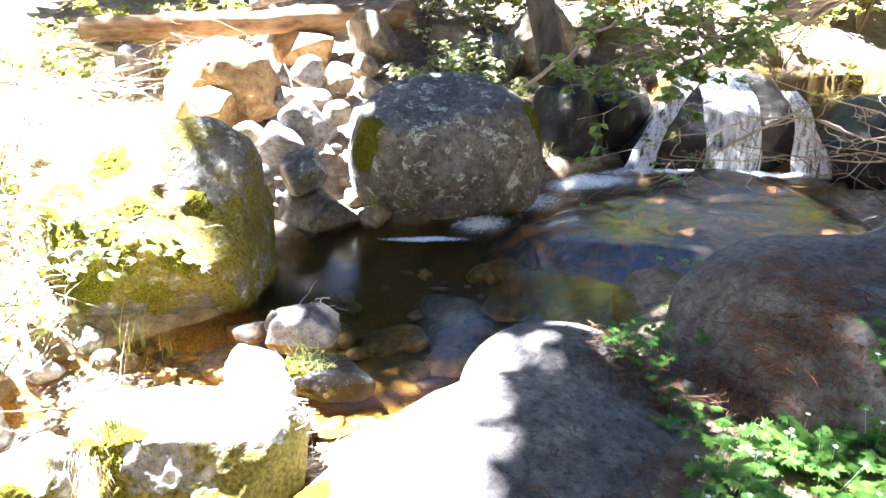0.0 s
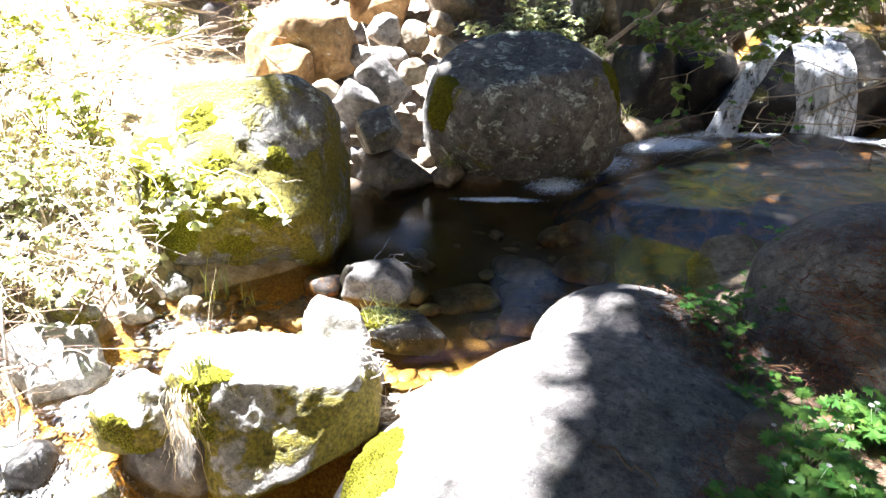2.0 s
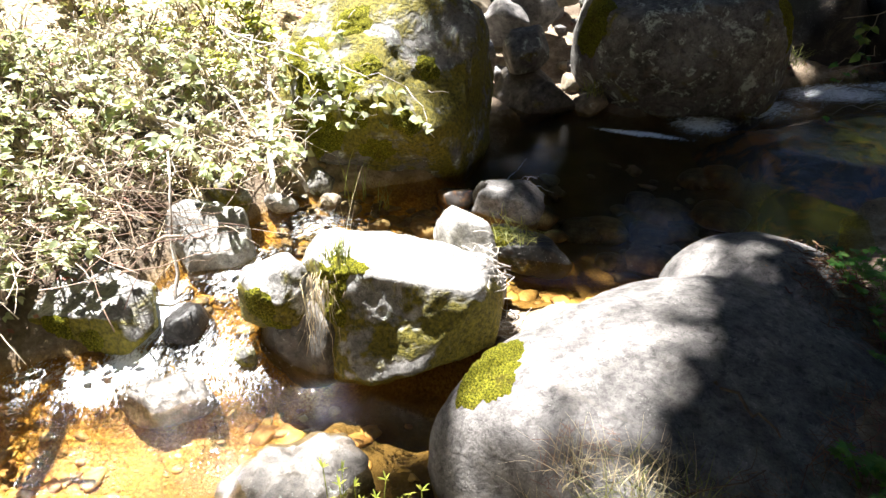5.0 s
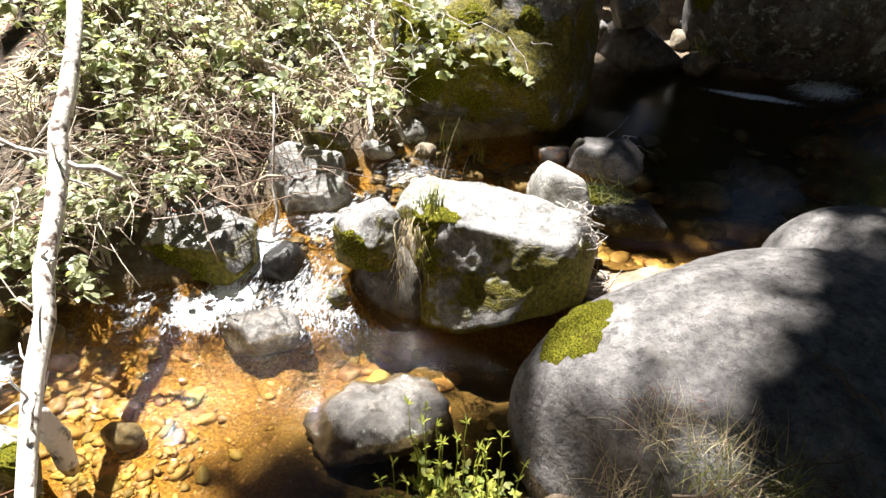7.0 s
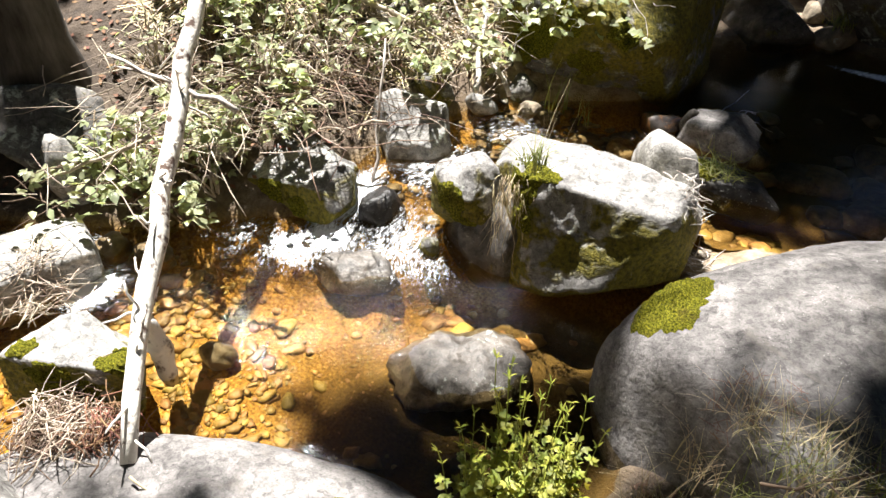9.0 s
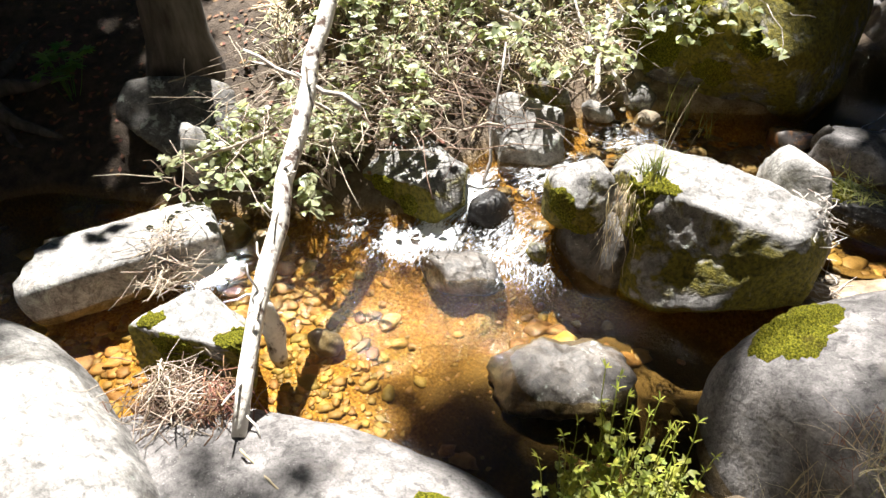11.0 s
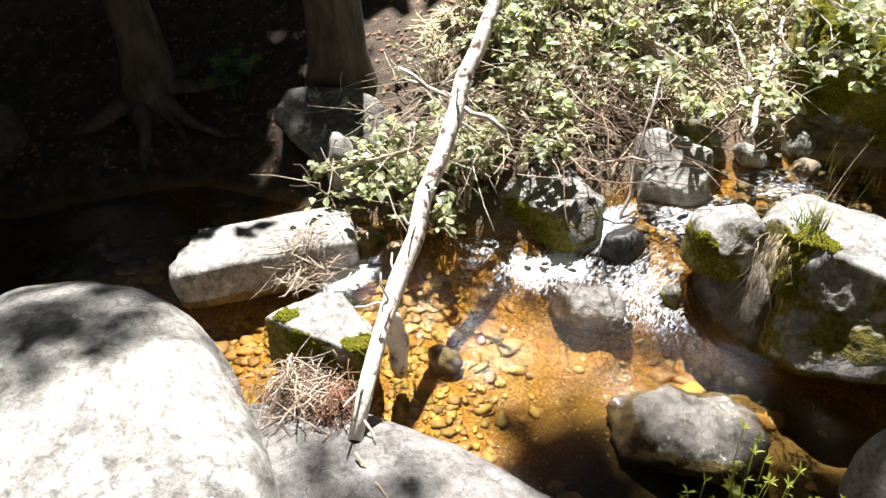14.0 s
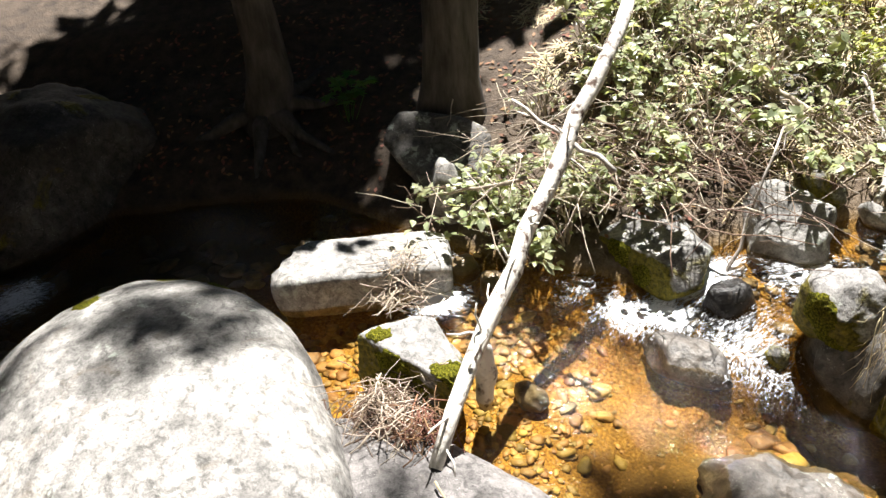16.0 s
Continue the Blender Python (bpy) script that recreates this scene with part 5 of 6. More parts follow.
moss(cascade_rock, (-2.32, 1.66, 0.08), 0.07, 0.02, "dark green moss cushion")
moss(mossy_block, (-2.36, 0.36, 0.18), 0.06, 0.016, "yellow-green moss cushion")
moss(mossy_block, (-2.16, 0.36, 0.18), 0.05, 0.014, "yellow-green moss cushion")
moss(mossy_block, (-2.23, 0.34, 0.16), 0.09, 0.018, "yellow-green moss cushion")
moss(mossy_block, (-2.10, 0.42, 0.10), 0.07, 0.016, "yellow-green moss cushion")
moss(mossy_block, (-2.02, 0.52, 0.20), 0.10, 0.016, "olive moss cushion")
for at, r in (((-1.95, 3.7, 1.15), 0.13), ((-1.85, 3.36, 0.87), 0.12), ((-1.44, 3.39, 0.64), 0.09), ((-1.97, 3.35, 0.50), 0.16), ((-1.72, 3.45, 0.98), 0.09), ((-1.62, 3.36, 0.45), 0.12), ((-2.2, 3.6, 0.9), 0.16), ((-1.32, 3.62, 0.98), 0.08), ((-2.05, 3.5, 0.72), 0.13), ((-1.75, 3.36, 0.66), 0.10)):
    moss(mossy_boulder, at, r, 0.022, "yellow-green moss cushion", (1.2, 1, 1.1))
moss(pool_boulder, (-0.70, 5.16, 0.82), 0.24, 0.025, "olive moss cushion", (0.7, 0.8, 1.6))
moss(pool_boulder, (0.55, 5.45, 0.9), 0.2, 0.025, "green moss cushion", (0.8, 0.8, 1.4))


# ---- the waterfall ----
def falling_water():
    m, nt, b = start("falling_water")
    nt.nodes.remove(b)
    pos = nd(nt, "NewGeometry").outputs["Position"]
    run = nd(nt, "Mapping", {"Vector": pos, "Scale": (1.0, 1.0, 0.13)}).outputs[0]
    streak = noise_of(nt, run, 24, 5, 0.65, 0.5)
    drops = noise_of(nt, pos, 60, 4, 0.7)
    fac = ramp(nt, calc(nt, "ADD", calc(nt, "MULTIPLY", streak, 0.75), calc(nt, "MULTIPLY", drops, 0.30)), [(0.38, 0.0), (0.56, 0.95)])
    white = nd(nt, "BsdfDiffuse", {"Color": (0.80, 0.83, 0.88, 1)}).outputs[0]
    glow = nd(nt, "BsdfTranslucent", {"Color": (0.80, 0.83, 0.88, 1)}).outputs[0]
    body = nd(nt, "MixShader", {0: 0.4, 1: white, 2: glow}).outputs[0]
    clear = nd(nt, "BsdfTransparent", {"Color": (0.95, 0.96, 0.97, 1)}).outputs[0]
    last = nd(nt, "MixShader", {0: fac, 1: clear, 2: body}).outputs[0]
    nt.links.new(last, nt.nodes["Material Output"].inputs["Surface"])
    return m


FALLING = falling_water()


waterfall = tagged(new("waterfall"), "small white waterfall over a dark rock dome into the pool", "waterfall")


def veil(name, spine, widths, across, seed, label):
    """A sheet of falling water along a spine, rippled across."""
    rng = random.Random(seed)
    v, cols = [], 16
    spine = [Vector(p) for p in spine]
    across = Vector(across).normalized()
    rows = 18
    for j in range(rows + 1):
        u = j / rows * (len(spine) - 1)
        i = min(int(u), len(spine) - 2)
        c, w = spine[i].lerp(spine[i + 1], u - i), widths[i] + (widths[i + 1] - widths[i]) * (u - i)
        for k in range(cols + 1):
            s = k / cols - 0.5
            p = c + across * w * s
            p.y -= 0.035 * noise.noise(Vector((p.x * 9 + seed, p.z * 2.5, p.z * 3))) + 0.02 * noise.noise(Vector((p.x * 23, seed, p.z * 6))) + 0.05 * (0.25 - s * s)
            p.x += 0.03 * noise.noise(Vector((s * 6 + seed, p.z * 4, 2)))
            v.append(p)
    f = grid_faces(cols + 1, rows + 1)
    part(name, mesh_of(name, v, f, FALLING), waterfall, label)


veil("curtain", [(2.30, 6.35, 1.16), (2.30, 6.05, 1.06), (2.31, 5.93, 0.96), (2.36, 5.88, 0.72), (2.38, 5.86, 0.43)], [0.42, 0.46, 0.46, 0.47, 0.50], (1, 0, 0), 1, "white curtain of water falling over the rock lip")
veil("side_chute", [(1.98, 6.2, 1.16), (1.82, 6.0, 1.02), (1.70, 5.92, 0.80), (1.62, 5.86, 0.6), (1.54, 5.80, 0.42)], [0.25, 0.2, 0.18, 0.2, 0.3], (1, -0.4, 0.2), 2, "white water sliding down beside the rock dome")
veil("strands", [(2.88, 6.2, 1.08), (2.90, 6.0, 1.0), (2.96, 5.92, 0.8), (3.02, 5.88, 0.6), (3.08, 5.84, 0.42)], [0.14, 0.16, 0.2, 0.3, 0.42], (1, 0, 0), 3, "thin broken strands of falling water")
veil("film", [(2.3, 6.6, 1.19), (2.2, 6.35, 1.19), (2.1, 6.15, 1.12)], [0.7, 0.6, 0.4], (1, -0.2, 0), 4, "white film of water over the rock dome")


# ---- stones of the stream bed ----
def pebbles(label, spots, material, seed):
    rng = random.Random(seed)
    dirs, faces = ico(2)
    pieces = []
    for (cx, cy, sx, sy, count, lo, hi, up) in spots:
        for _ in range(count):
            x, y = rng.gauss(cx, sx), rng.gauss(cy, sy)
            p, _n = drop(x, y)
            d, lev, _, _ = (float(q[0]) for q in course(np.array([x]), np.array([y])))
            if d > 0.05 or p.z > lev + up or p.z > floor_z(x, y) + 0.02:
                continue
            r = lo + (hi - lo) * rng.random() ** 2
            a = rng.uniform(0, 6.28)
            q = Vector((rng.uniform(0, 50), 0, 0))
            sc = (r * rng.uniform(0.8, 1.5), r * rng.uniform(0.6, 1.0), r * rng.uniform(0.14, 0.3))
            vs = []
            for dd in dirs:
                w = 1 + 0.5 * noise.noise(Vector(dd) * 1.6 + q) + 0.15 * noise.noise(Vector(dd) * 4 + q)
                lx, ly, lz = dd[0] * sc[0] * w, dd[1] * sc[1] * w, dd[2] * sc[2] * w
                vs.append(Vector((x + lx * math.cos(a) - ly * math.sin(a), y + lx * math.sin(a) + ly * math.cos(a), p.z + sc[2] * 0.35 + lz)))
            pieces.append((vs, faces))
    ob = new("pebbles", mesh_of("pebbles", *merge(pieces), material))
    return tagged(ob, label, "pebbles", kind="stuff")


PEBBLE = plain("golden_pebble", (0.13, 0.08, 0.028), (0.42, 0.29, 0.12), 14, 0.5, 0.4, random_hue=0.9)
GREY_PEBBLE = plain("grey_pebble", (0.07, 0.055, 0.04), (0.24, 0.19, 0.13), 14, 0.5, 0.4, random_hue=0.9)
pebbles("golden brown stones under the clear water", ((-1.95, 0.72, 0.22, 0.18, 620, 0.006, 0.026, 0.0), (-1.95, 0.72, 0.2, 0.15, 24, 0.03, 0.05, 0.0), (-2.5, 0.25, 0.35, 0.2, 420, 0.01, 0.042, 0.0), (-2.5, 1.0, 0.3, 0.2, 420, 0.01, 0.045, 0.02), (-2.5, 0.9, 0.4, 0.3, 34, 0.04, 0.08, 0.0), (-1.65, 1.25, 0.3, 0.3, 160, 0.005, 0.013, 0.0),
                                                      (-3.4, 0.4, 0.3, 0.4, 90, 0.03, 0.09, 0.0), (-0.35, 2.8, 0.2, 0.15, 60, 0.02, 0.06, 0.0), (-1.3, 1.75, 0.25, 0.2, 60, 0.02, 0.06, 0.0)), PEBBLE, 1)
pebbles("grey and brown stones in the shallow stream", ((-1.7, 2.9, 0.25, 0.25, 150, 0.02, 0.06, 0.04), (-1.4, 3.3, 0.25, 0.15, 80, 0.02, 0.06, 0.04), (-0.2, 3.9, 0.5, 0.45, 60, 0.03, 0.10, -0.12), (-2.0, 2.2, 0.15, 0.3, 60, 0.03, 0.07, 0.04), (-0.62, 2.5, 0.08, 0.1, 30, 0.02, 0.05, 0.1), (-3.9, -0.6, 0.3, 0.5, 70, 0.04, 0.1, 0.0)), GREY_PEBBLE, 2)


# ---- dead needles and leaf litter ----
def litter(name, label, count, box, where, lo, hi, material, seed, width=0.0016, bare=True):
    rng = random.Random(seed)
    v, f = [], []
    tries = 0
    while len(f) < count and tries < count * 6:
        tries += 1
        x, y = rng.uniform(box[0], box[1]), rng.uniform(box[2], box[3])
        if not where(x, y):
            continue
        p, nm = drop(x, y)
        if bare and p.z > floor_z(x, y) + 0.05:
            continue
        a = rng.uniform(0, 6.28)
        d = Vector((math.cos(a), math.sin(a), 0))
        d = (d - nm * d.dot(nm)).normalized()
        s = nm.cross(d) * width
        ln = rng.uniform(lo, hi)
        c = p + nm * rng.uniform(0.003, 0.012)
        i = len(v)
        tilt = nm * ln * rng.uniform(-0.08, 0.16)
        if width > 0.005:
            v += [c - d * ln / 2, c + s * 1.3 + tilt * 0.7, c + d * ln / 2 + tilt * 0.3, c - s * 1.3]
        else:
            v += [c - d * ln / 2 - s, c - d * ln / 2 + s, c + d * ln / 2 + s + tilt, c + d * ln / 2 - s + tilt]
        f.append((i, i + 1, i + 2, i + 3))
    return tagged(new(name, mesh_of(name, v, f, material, smooth=False)), label, "litter", kind="stuff")


def dry(x, y):
    d, _, _, side = course(np.array([x]), np.array([y]))
    return d[0] > 0.12 and side[0] > 0.3


litter("needle_litter", "reddish dead needles on the near bank", 5200, (0.35, 2.9, 1.0, 3.3), lambda x, y: x > 0.55 + max(0, y - 1.6) * 0.35 and noise.noise(Vector((x * 2.4, y * 2.4, 3))) > -0.12, 0.05, 0.11, NEEDLES, 1, 0.0013, False)
litter("needle_litter", "dead needles at the foot of the granite boulder", 1500, (-0.3, 0.8, 0.8, 1.65), lambda x, y: noise.noise(Vector((x * 4, y * 4, 8))) + 1.6 * (1.45 - y) > -0.05, 0.025, 0.06, NEEDLES, 2, 0.0009, False)
litter("straw_litter", "pale dry straw on the sunny bank", 20000, (-6.0, -2.1, 2.0, 7.4), lambda x, y: dry(x, y) and math.hypot(x + 1.8, y - 4.0) > 0.7 and (y > 3.2 or noise.noise(Vector((x * 3, y * 3, 1))) > 0.08), 0.08, 0.26, STRAW, 3, 0.003)
litter("leaf_litter", "brown dead leaves on the far bank", 4200, (-6.0, -2.1, -0.5, 7.4), dry, 0.03, 0.06, NEEDLES, 4, 0.009)
litter("leaf_litter", "brown dead leaves among the rocks of the far bank", 2500, (-3.0, 4.0, 5.2, 9.0), dry, 0.03, 0.07, NEEDLES, 5, 0.009)


# ---- seen trunks, with unseen crowns and trees added to shade the stream ----
def crown_cloud(clumps, leaves, rng, size):
    """The leaves of a crown: folded pointed leaves in loose clumps."""
    nr = np.random.RandomState(rng.randint(0, 99999))
    blocks = []
    for c, rad, *dense in clumps:
        n = int(leaves * rad[0] * rad[1] * (dense[0] if dense else 1.0))
        d = nr.normal(size=(n, 3))
        d *= (nr.uniform(0.25, 1.0, n) ** 0.6 / np.linalg.norm(d, axis=1))[:, None]
        p = np.array(c) + d * np.array(rad)
        b = nr.uniform(0, 6.28, n)
        along = np.stack([np.cos(b), np.sin(b), nr.uniform(-0.5, 0.4, n)], 1)
        side = np.cross(along, nr.normal(size=(n, 3)) * 0.6 + np.array([0, 0, 1.0]))
        side /= np.linalg.norm(side, axis=1)[:, None]
        up = np.cross(side, along)
        s = (size * nr.uniform(0.7, 1.3, n))[:, None]
        mid = p + along * s * 0.45
        w = size * 0.36
        blocks.append(np.stack([p, mid + side * w + up * w * 0.25, p + along * s - up * s * 0.12, mid - side * w + up * w * 0.25], 1).reshape(-1, 3))
    v = np.concatenate(blocks)
    f = np.arange(len(v)).reshape(-1, 4)
    return v, np.concatenate([f[:, [0, 1, 2]], f[:, [0, 2, 3]]])


def cloud_mesh(name, v, f, material):
    me = bpy.data.meshes.new(name)
    me.vertices.add(len(v))
    me.vertices.foreach_set("co", v.ravel())
    me.loops.add(f.size)
    me.loops.foreach_set("vertex_index", f.ravel())
    me.polygons.add(len(f))
    me.polygons.foreach_set("loop_start", np.arange(0, f.size, 3))
    me.update(calc_edges=True)
    me.materials.append(material)
    return me


def tree(base, top, r, clumps, seed, label, leaves=420, size=0.16, roots=0):
    """A tree: tapered trunk with flared foot, a limb to each clump, a crown of leaves."""
    rng = random.Random(seed)
    ob = new("tree")
    tagged(ob, label, "tree")
    base = Vector((base[0], base[1], ground_at(base[0], base[1]) - 0.25))
    trunk = wiggle(base, top, 10, 0.04, rng)
    radii = [r * (1.0 - 0.6 * i / 10) * (1.45 if i == 0 else 1.1 if i == 1 else 1.0) for i in range(11)]
    v, f = tube(trunk, radii, 18)
    v = [p + Vector((noise.noise(Vector((p.x * 9, p.y * 9, p.z * 1.5))), noise.noise(Vector((p.y * 9, p.x * 9, p.z * 1.5))), 0)) * r * 0.16 for p in v]
    part("trunk", mesh_of("trunk", v, f, BARK), ob)
    for c, rad, *dense in clumps:
        a = trunk[rng.randint(5, 10)]
        path = wiggle(a, c, 6, 0.12, rng)
        part("limb", mesh_of("limb", *tube(path, thin(7, min(r * 0.3, 0.028), 0.008), 6), BARK), ob)
        for _ in range(5):
            q = Vector(c) + Vector((rng.uniform(-1, 1) * rad[0], rng.uniform(-1, 1) * rad[1], rng.uniform(-1, 1) * rad[2])) * 0.8
            part("branch", mesh_of("branch", *twig_piece(path[rng.randint(3, 6)], q, 0.009, rng, 4, 0.08), BARK), ob)
    if clumps:
        part("crown", cloud_mesh("crown", *crown_cloud(clumps, leaves, rng, size), CANOPY), ob)["kind"] = "stuff"
    for k in range(roots):
        a = 6.28 * k / roots + rng.uniform(-0.3, 0.3)
        b = Vector(base)
        q = b + Vector((math.cos(a), math.sin(a), 0)) * rng.uniform(0.3, 0.75)
        q.z = ground_at(q.x, q.y) - 0.04
        m = (b + q) / 2 + Vector((0, 0, 0.16))
        m.z = max(m.z, ground_at(m.x, m.y) + 0.01)
        bend = [b + Vector((0, 0, 0.33)), b.lerp(m, 0.5) + Vector((0, 0, 0.2)), m, m.lerp(q, 0.5), q]
        bend = [w + Vector((rng.uniform(-.03, .03), rng.uniform(-.03, .03), rng.uniform(-.01, .01))) for w in bend]
        part("root", mesh_of("root", *tube(bend, [r * 0.45, r * 0.34, r * 0.22, r * 0.14, r * 0.06], 7), BARK), ob)
    return ob


def shade(x, y, z, far, rx, ry, rz=0.7, dense=1.0):
    """An unseen clump added to the canopy to shade a place from the sun."""
    p = Vector((x, y, z)) + SUN * far
    return (tuple(p), (rx, ry, rz), dense)


# the trunk is seen; its crown clumps are added wherever shade must fall
tree((1.15, 6.75, 0.9), (-1.6, 8.0, 8.5), 0.14, [shade(2.2, 3.2, 0.7, 9.5, 1.3, 0.9), shade(1.7, 2.6, 0.5, 9.5, 0.75, 0.4, 0.5, 0.6), shade(2.3, 6.2, 0.9, 11, 0.7, 0.4, 0.3, 0.45), shade(1.6, 1.75, 0.5, 10, 1.0, 0.75, 0.5, 0.48), shade(3.3, 6.9, 1.0, 10, 0.6, 0.5, 0.4, 0.8), shade(0.66, 2.25, 0.5, 13, 0.42, 0.72, 0.5, 2.5), shade(0.50, 1.55, 0.5, 13, 0.30, 0.4, 0.5, 2.0), shade(-0.05, 1.36, 0.45, 14, 0.5, 0.33, 0.4, 0.3), shade(3.2, 4.6, 0.6, 9, 1.2, 1.0), shade(-0.98, 4.4, 0.1, 11, 0.5, 0.55, 0.4, 2.0), shade(-0.95, 5.0, 0.3, 11, 0.35, 0.25, 0.3, 1.5), shade(2.0, 5.5, 0.4, 11, 1.5, 0.26, 0.3, 1.2), shade(1.15, 6.3, 0.7, 10, 0.55, 0.4, 0.4, 2.0), shade(3.6, 6.1, 0.7, 10, 0.5, 0.5, 0.4, 2.0), shade(1.3, 7.4, 1.2, 10, 0.8, 0.5, 0.4, 1.2), shade(3.2, 5.4, 0.5, 10, 0.5, 0.5, 0.4, 2.0), shade(-0.9, 1.0, -0.1, 12, 0.5, 0.26, 0.3, 1.2), shade(-1.2, 0.98, -0.1, 12, 0.45, 0.2, 0.3, 1.5), shade(-0.18, 1.25, 0.1, 13, 0.2, 0.2, 0.3, 1.0), shade(0.45, -0.5, 0.5, 11, 1.0, 1.0, 0.4, 0.8), shade(-0.6, -1.2, 0.4, 11, 0.7, 0.6, 0.4, 0.8), shade(1.2, 0.4, 0.5, 11, 0.8, 0.5, 0.4, 0.8), shade(-0.42, 4.84, 0.03, 11, 0.28, 0.22, 0.3, 2.0), shade(-0.60, 1.60, -0.1, 13, 0.22, 0.28, 0.3, 2.2), shade(-0.25, 4.3, 0, 11, 0.4, 0.4, 0.3, 1.5), shade(-0.5, 4.0, 0, 11, 0.35, 0.35, 0.3, 1.8), shade(-0.55, 3.1, 0.2, 12, 0.25, 0.2, 0.3, 1.2), shade(0.6, 4.4, 0.2, 8.5, 1.2, 0.9), shade(0.0, 5.7, 0.7, 8.5, 0.75, 0.8), shade(1.6, 5.0, 0.4, 9, 1.2, 0.9), shade(0.2, 3.7, 0.2, 9.5, 0.85, 0.55), shade(1.0, 3.2, 0.3, 9, 0.75, 0.6), shade(0.95, 4.1, 0.2, 10, 0.6, 0.45, 0.3, 2.0), shade(1.9, 3.2, 0.8, 11, 0.9, 0.6, 0.4, 1.2), shade(-3.4, 6.7, 1.2, 10, 0.8, 0.6, 0.4, 0.6), shade(0.3, 4.9, 0.2, 8, 0.8, 0.7), shade(-0.5, 3.6, 0.2, 9, 0.6, 0.5), shade(-0.3, 4.3, 0.2, 9.5, 0.6, 0.5)], 1,
     "grey-barked tree standing behind the pool", 1000)
tree((3.9, 8.6, 1.5), (4.6, 9.6, 9.0), 0.3, [((8.2, 9.4, 7.6), (1.2, 1.2, 0.7)), ((7.4, 7.6, 7.0), (1.1, 1.1, 0.7))], 2,
     "thick brown tree on the far bank", 800)
tree((-4.75, 0.42, 0.6), (-4.9, 0.62, 2.7), 0.17, [((-5.4, 0.9, 2.9), (0.5, 0.5, 0.4)), ((-5.0, 1.3, 3.0), (0.5, 0.5, 0.4))], 4,
     "dark tree with bare roots on the shaded bank", 900, roots=9)
# out of view, added to carry the clumps that darken the left bank
tree((-8.2, 3.2, 0.6), (-8.0, 2.8, 9.5), 0.2, [shade(-4.6, 0.3, 0.0, 8.5, 0.75, 0.7), shade(-5.2, -0.9, 0.3, 8, 1.2, 1.0), shade(-4.3, 1.2, 0.6, 8, 0.55, 0.55), shade(-4.6, -0.4, 0.2, 9, 1.2, 0.9), shade(-5.6, 0.8, 0.8, 9, 1.2, 1.2), shade(-4.0, -1.6, 0.0, 8.5, 0.9, 0.8), shade(-3.1, -1.3, 0.4, 11, 0.6, 0.6, 0.5, 0.5), shade(-2.8, -0.35, 0.4, 12, 0.75, 0.5, 0.4, 0.55), shade(-1.2, 0.2, 0.1, 11, 0.6, 0.25, 0.3, 0.35), shade(-2.5, -1.3, 0.4, 11, 0.5, 0.4, 0.4, 0.3)], 6,
     "unseen leafy tree added to shade the left bank", 900)

# broken stump on the shaded bank
rng = random.Random(5)
z0 = ground_at(-3.98, 1.45)
v, f = tube([(-3.98, 1.45, z0 - 0.2), (-3.98, 1.45, z0), (-3.99, 1.46, z0 + 0.25), (-4.0, 1.47, z0 + 0.6), (-4.01, 1.48, z0 + 1.0), (-4.02, 1.49, z0 + 1.15)], [0.26, 0.23, 0.185, 0.17, 0.165, 0.14], 26)
v = [p + Vector((noise.noise(Vector((p.x * 12, p.y * 12, p.z * 1.5))), noise.noise(Vector((p.y * 12, p.x * 12, p.z * 1.5))), 0.5 * noise.noise(Vector((p.x * 20, p.y * 20, 1))))) * 0.035 for p in v]
tagged(new("stump", mesh_of("stump", v, f, BARK)), "tall broken grey tree stump on the shaded bank", "stump")

# trees added to cut sky light; their crowns leave sun gaps over the clearing
LIT = ((-1.2, 2.2, 0.95), (-2.0, 1.1, 1.1), (-2.3, 3.4, 1.3), (-3.2, 5.2, 1.9), (-0.15, 2.05, 0.45), (-2.0, -0.5, 0.8), (-1.2, 0.2, 0.6), (-1.8, 6.4, 1.1), (2.4, 6.7, 0.4), (3.2, 9.0, 1.0), (-3.0, 1.6, 0.9), (-1.5, 4.2, 0.6), (5.0, 9.5, 1.5), (-6.9, -1.0, 0.7), (-3.4, 0.2, 0.35), (2.2, 7.9, 0.8))
GAP = Vector((0.15, 0.66, 0.74)).normalized()
HIGH_GAP = Vector((0.15, 0.30, 0.94)).normalized()
rng = random.Random(9)
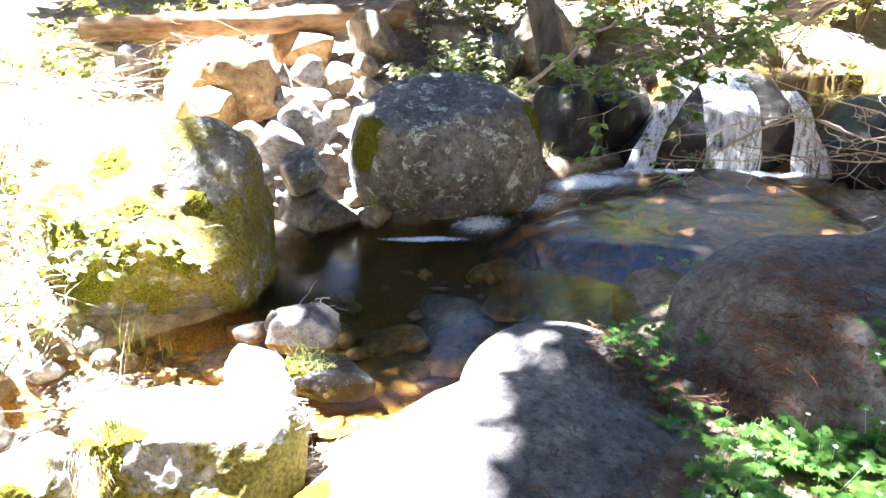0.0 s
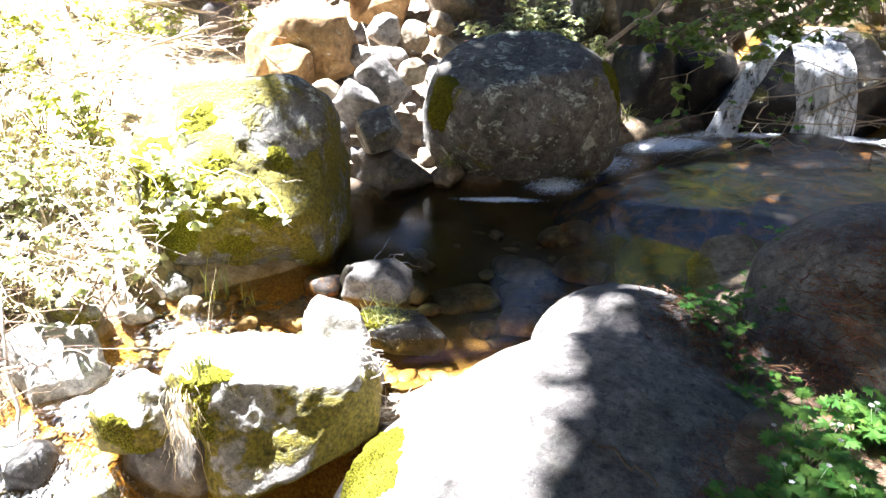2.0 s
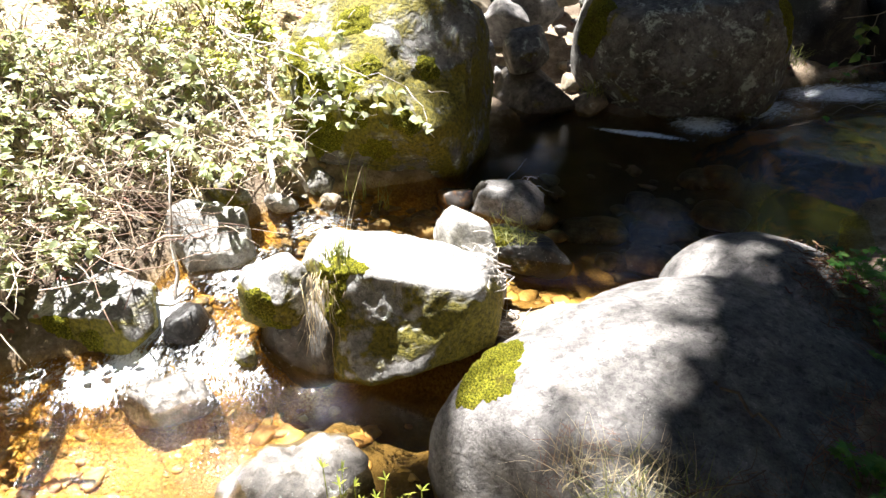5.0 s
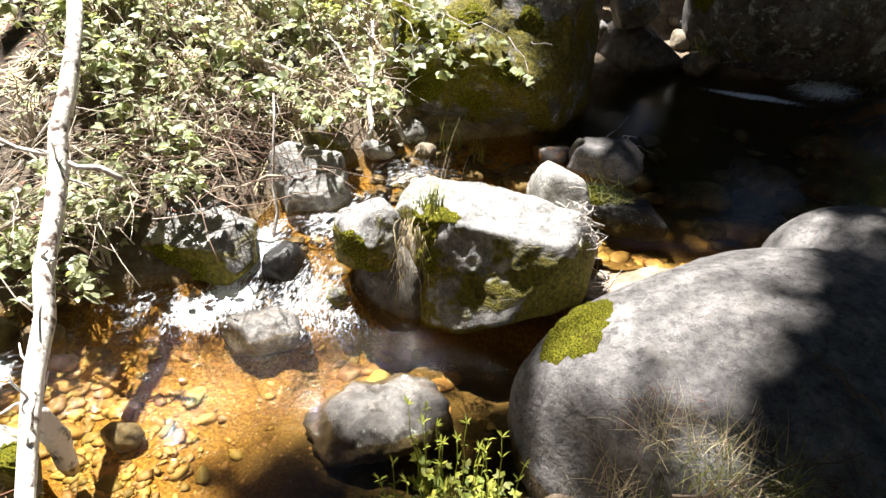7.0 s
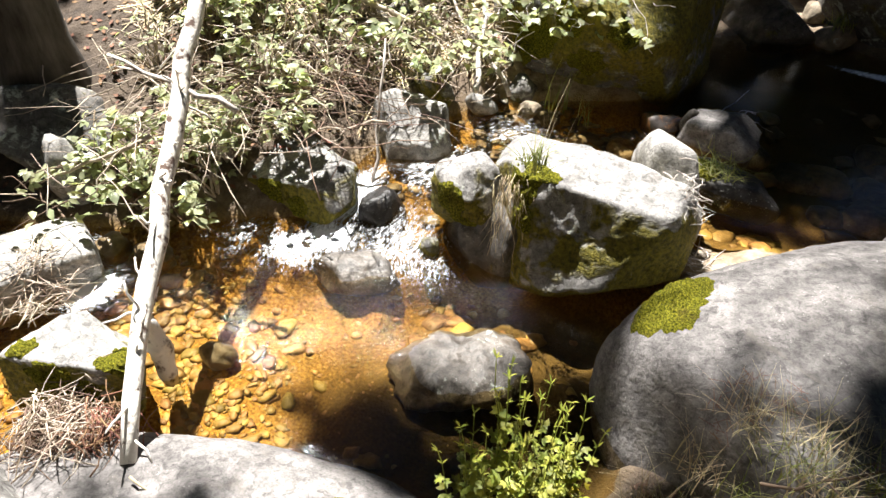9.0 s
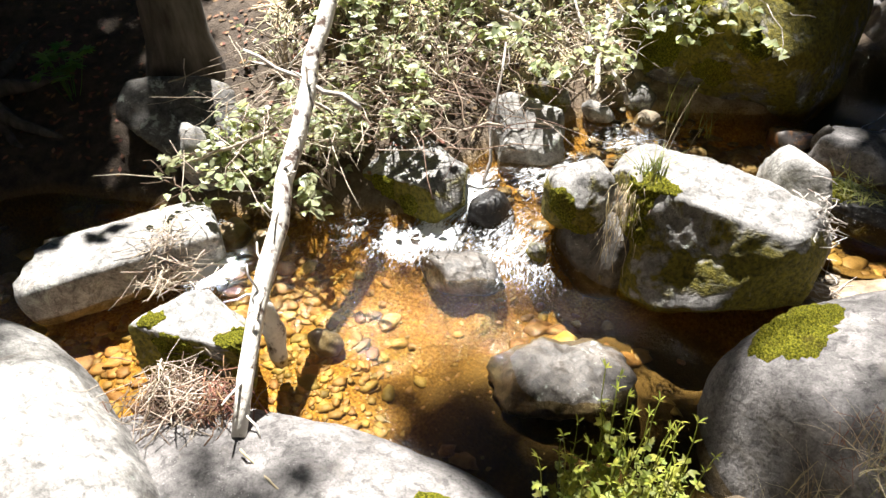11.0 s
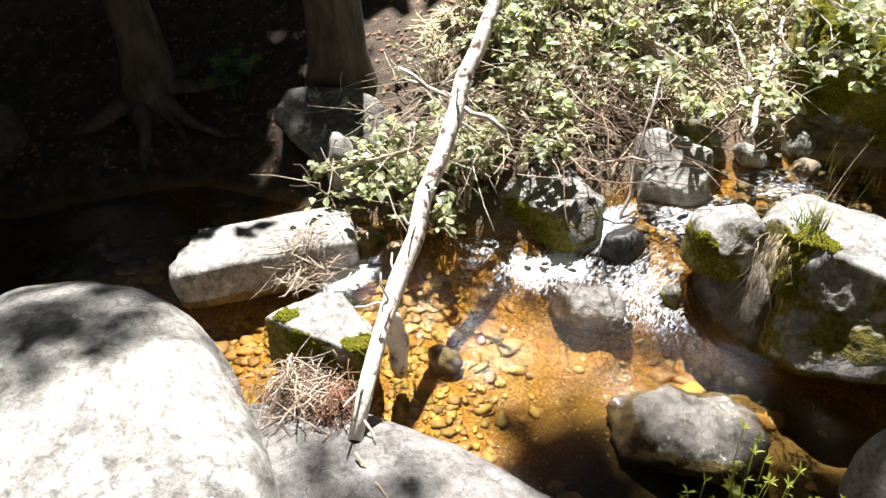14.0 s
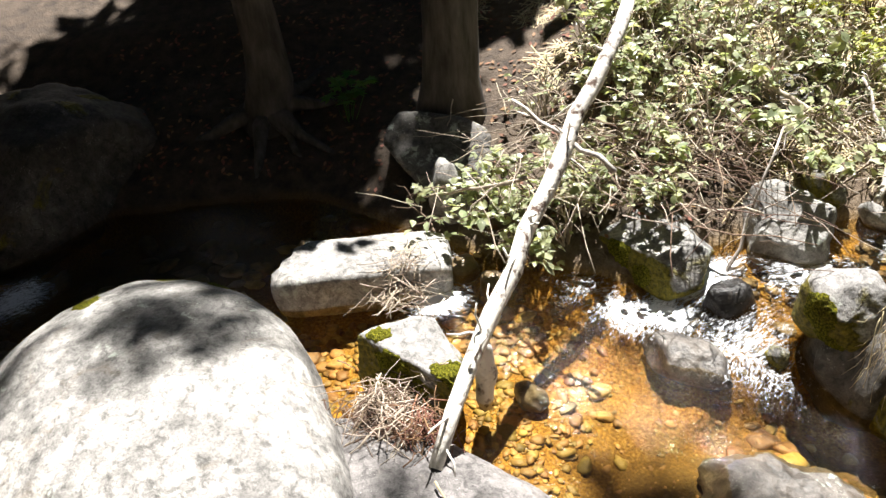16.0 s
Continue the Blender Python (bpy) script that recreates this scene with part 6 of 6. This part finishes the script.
TRUNKS = [(3.5, -1.5), (0.6, -3.6), (-3.6, -4.6), (-7.6, -2.2), (5.8, 3.0), (7.6, 8.6), (-9.2, 3.6), (-6.6, 13.2), (1.0, 14.6), (5.6, -4.8), (9.0, 2.6), (-9.5, 9.0), (-8.5, -6.0), (4.6, 12.6)]
crowns = {k: [] for k in range(len(TRUNKS))}
for gx_ in np.arange(-11, 11.5, 1.55):
    for gy_ in np.arange(-8, 15.5, 1.55):
        c = Vector((gx_ + rng.uniform(-.5, .5), gy_ + rng.uniform(-.5, .5), rng.uniform(4.6, 7.2)))
        rad = (rng.uniform(0.85, 1.15), rng.uniform(0.85, 1.15), rng.uniform(0.4, 0.8))
        foot = c - SUN * ((c.z - 0.3) / SUN.z)
        way = c - Vector((1.6, 4.6, 0.4))
        if any(math.hypot(foot.x - x, foot.y - y) < r + 0.85 for x, y, r in LIT) or way.normalized().dot(GAP) > 0.87 or way.normalized().dot(HIGH_GAP) > 0.92:
            continue
        k = min(range(len(TRUNKS)), key=lambda i: math.hypot(TRUNKS[i][0] - c.x, TRUNKS[i][1] - c.y))
        if math.hypot(TRUNKS[k][0] - c.x, TRUNKS[k][1] - c.y) < 6.0:
            crowns[k].append((tuple(c), rad))
for k, (bx, by) in enumerate(TRUNKS):
    tree((bx, by, 0), (bx + rng.uniform(-.6, .6), by + rng.uniform(-.6, .6), 7.0), 0.18, crowns[k], 40 + k, "leafy tree added to screen the stream from sky light", 420, 0.32)

# low dense trees added on the valley's sides to shut out the low sky
for k in range(30):
    a = radians(12 * k + rng.uniform(-4, 4))
    r = rng.uniform(11.0, 13.5)
    x, y = r * math.sin(a) - 1.0, r * math.cos(a) + 2.0
    foot_side = Vector((x, y, 0)).normalized().dot(Vector((SUN.x, SUN.y, 0)).normalized())
    z = ground_at(x, y)
    high = 4.2 if foot_side > 0.75 or (Vector((x - 1.6, y - 4.6, 0)).normalized().dot(Vector((0.22, 0.97, 0))) > 0.86) else 7.5
    cl = [((x + rng.uniform(-.7, .7), y + rng.uniform(-.7, .7), z + h), (1.5, 1.5, 0.9)) for h in np.arange(1.0, high, 1.15)]
    tree((x, y, z), (x, y, z + high), 0.15, cl, 80 + k, "dense green tree added to block low sky light", 130, 0.34)
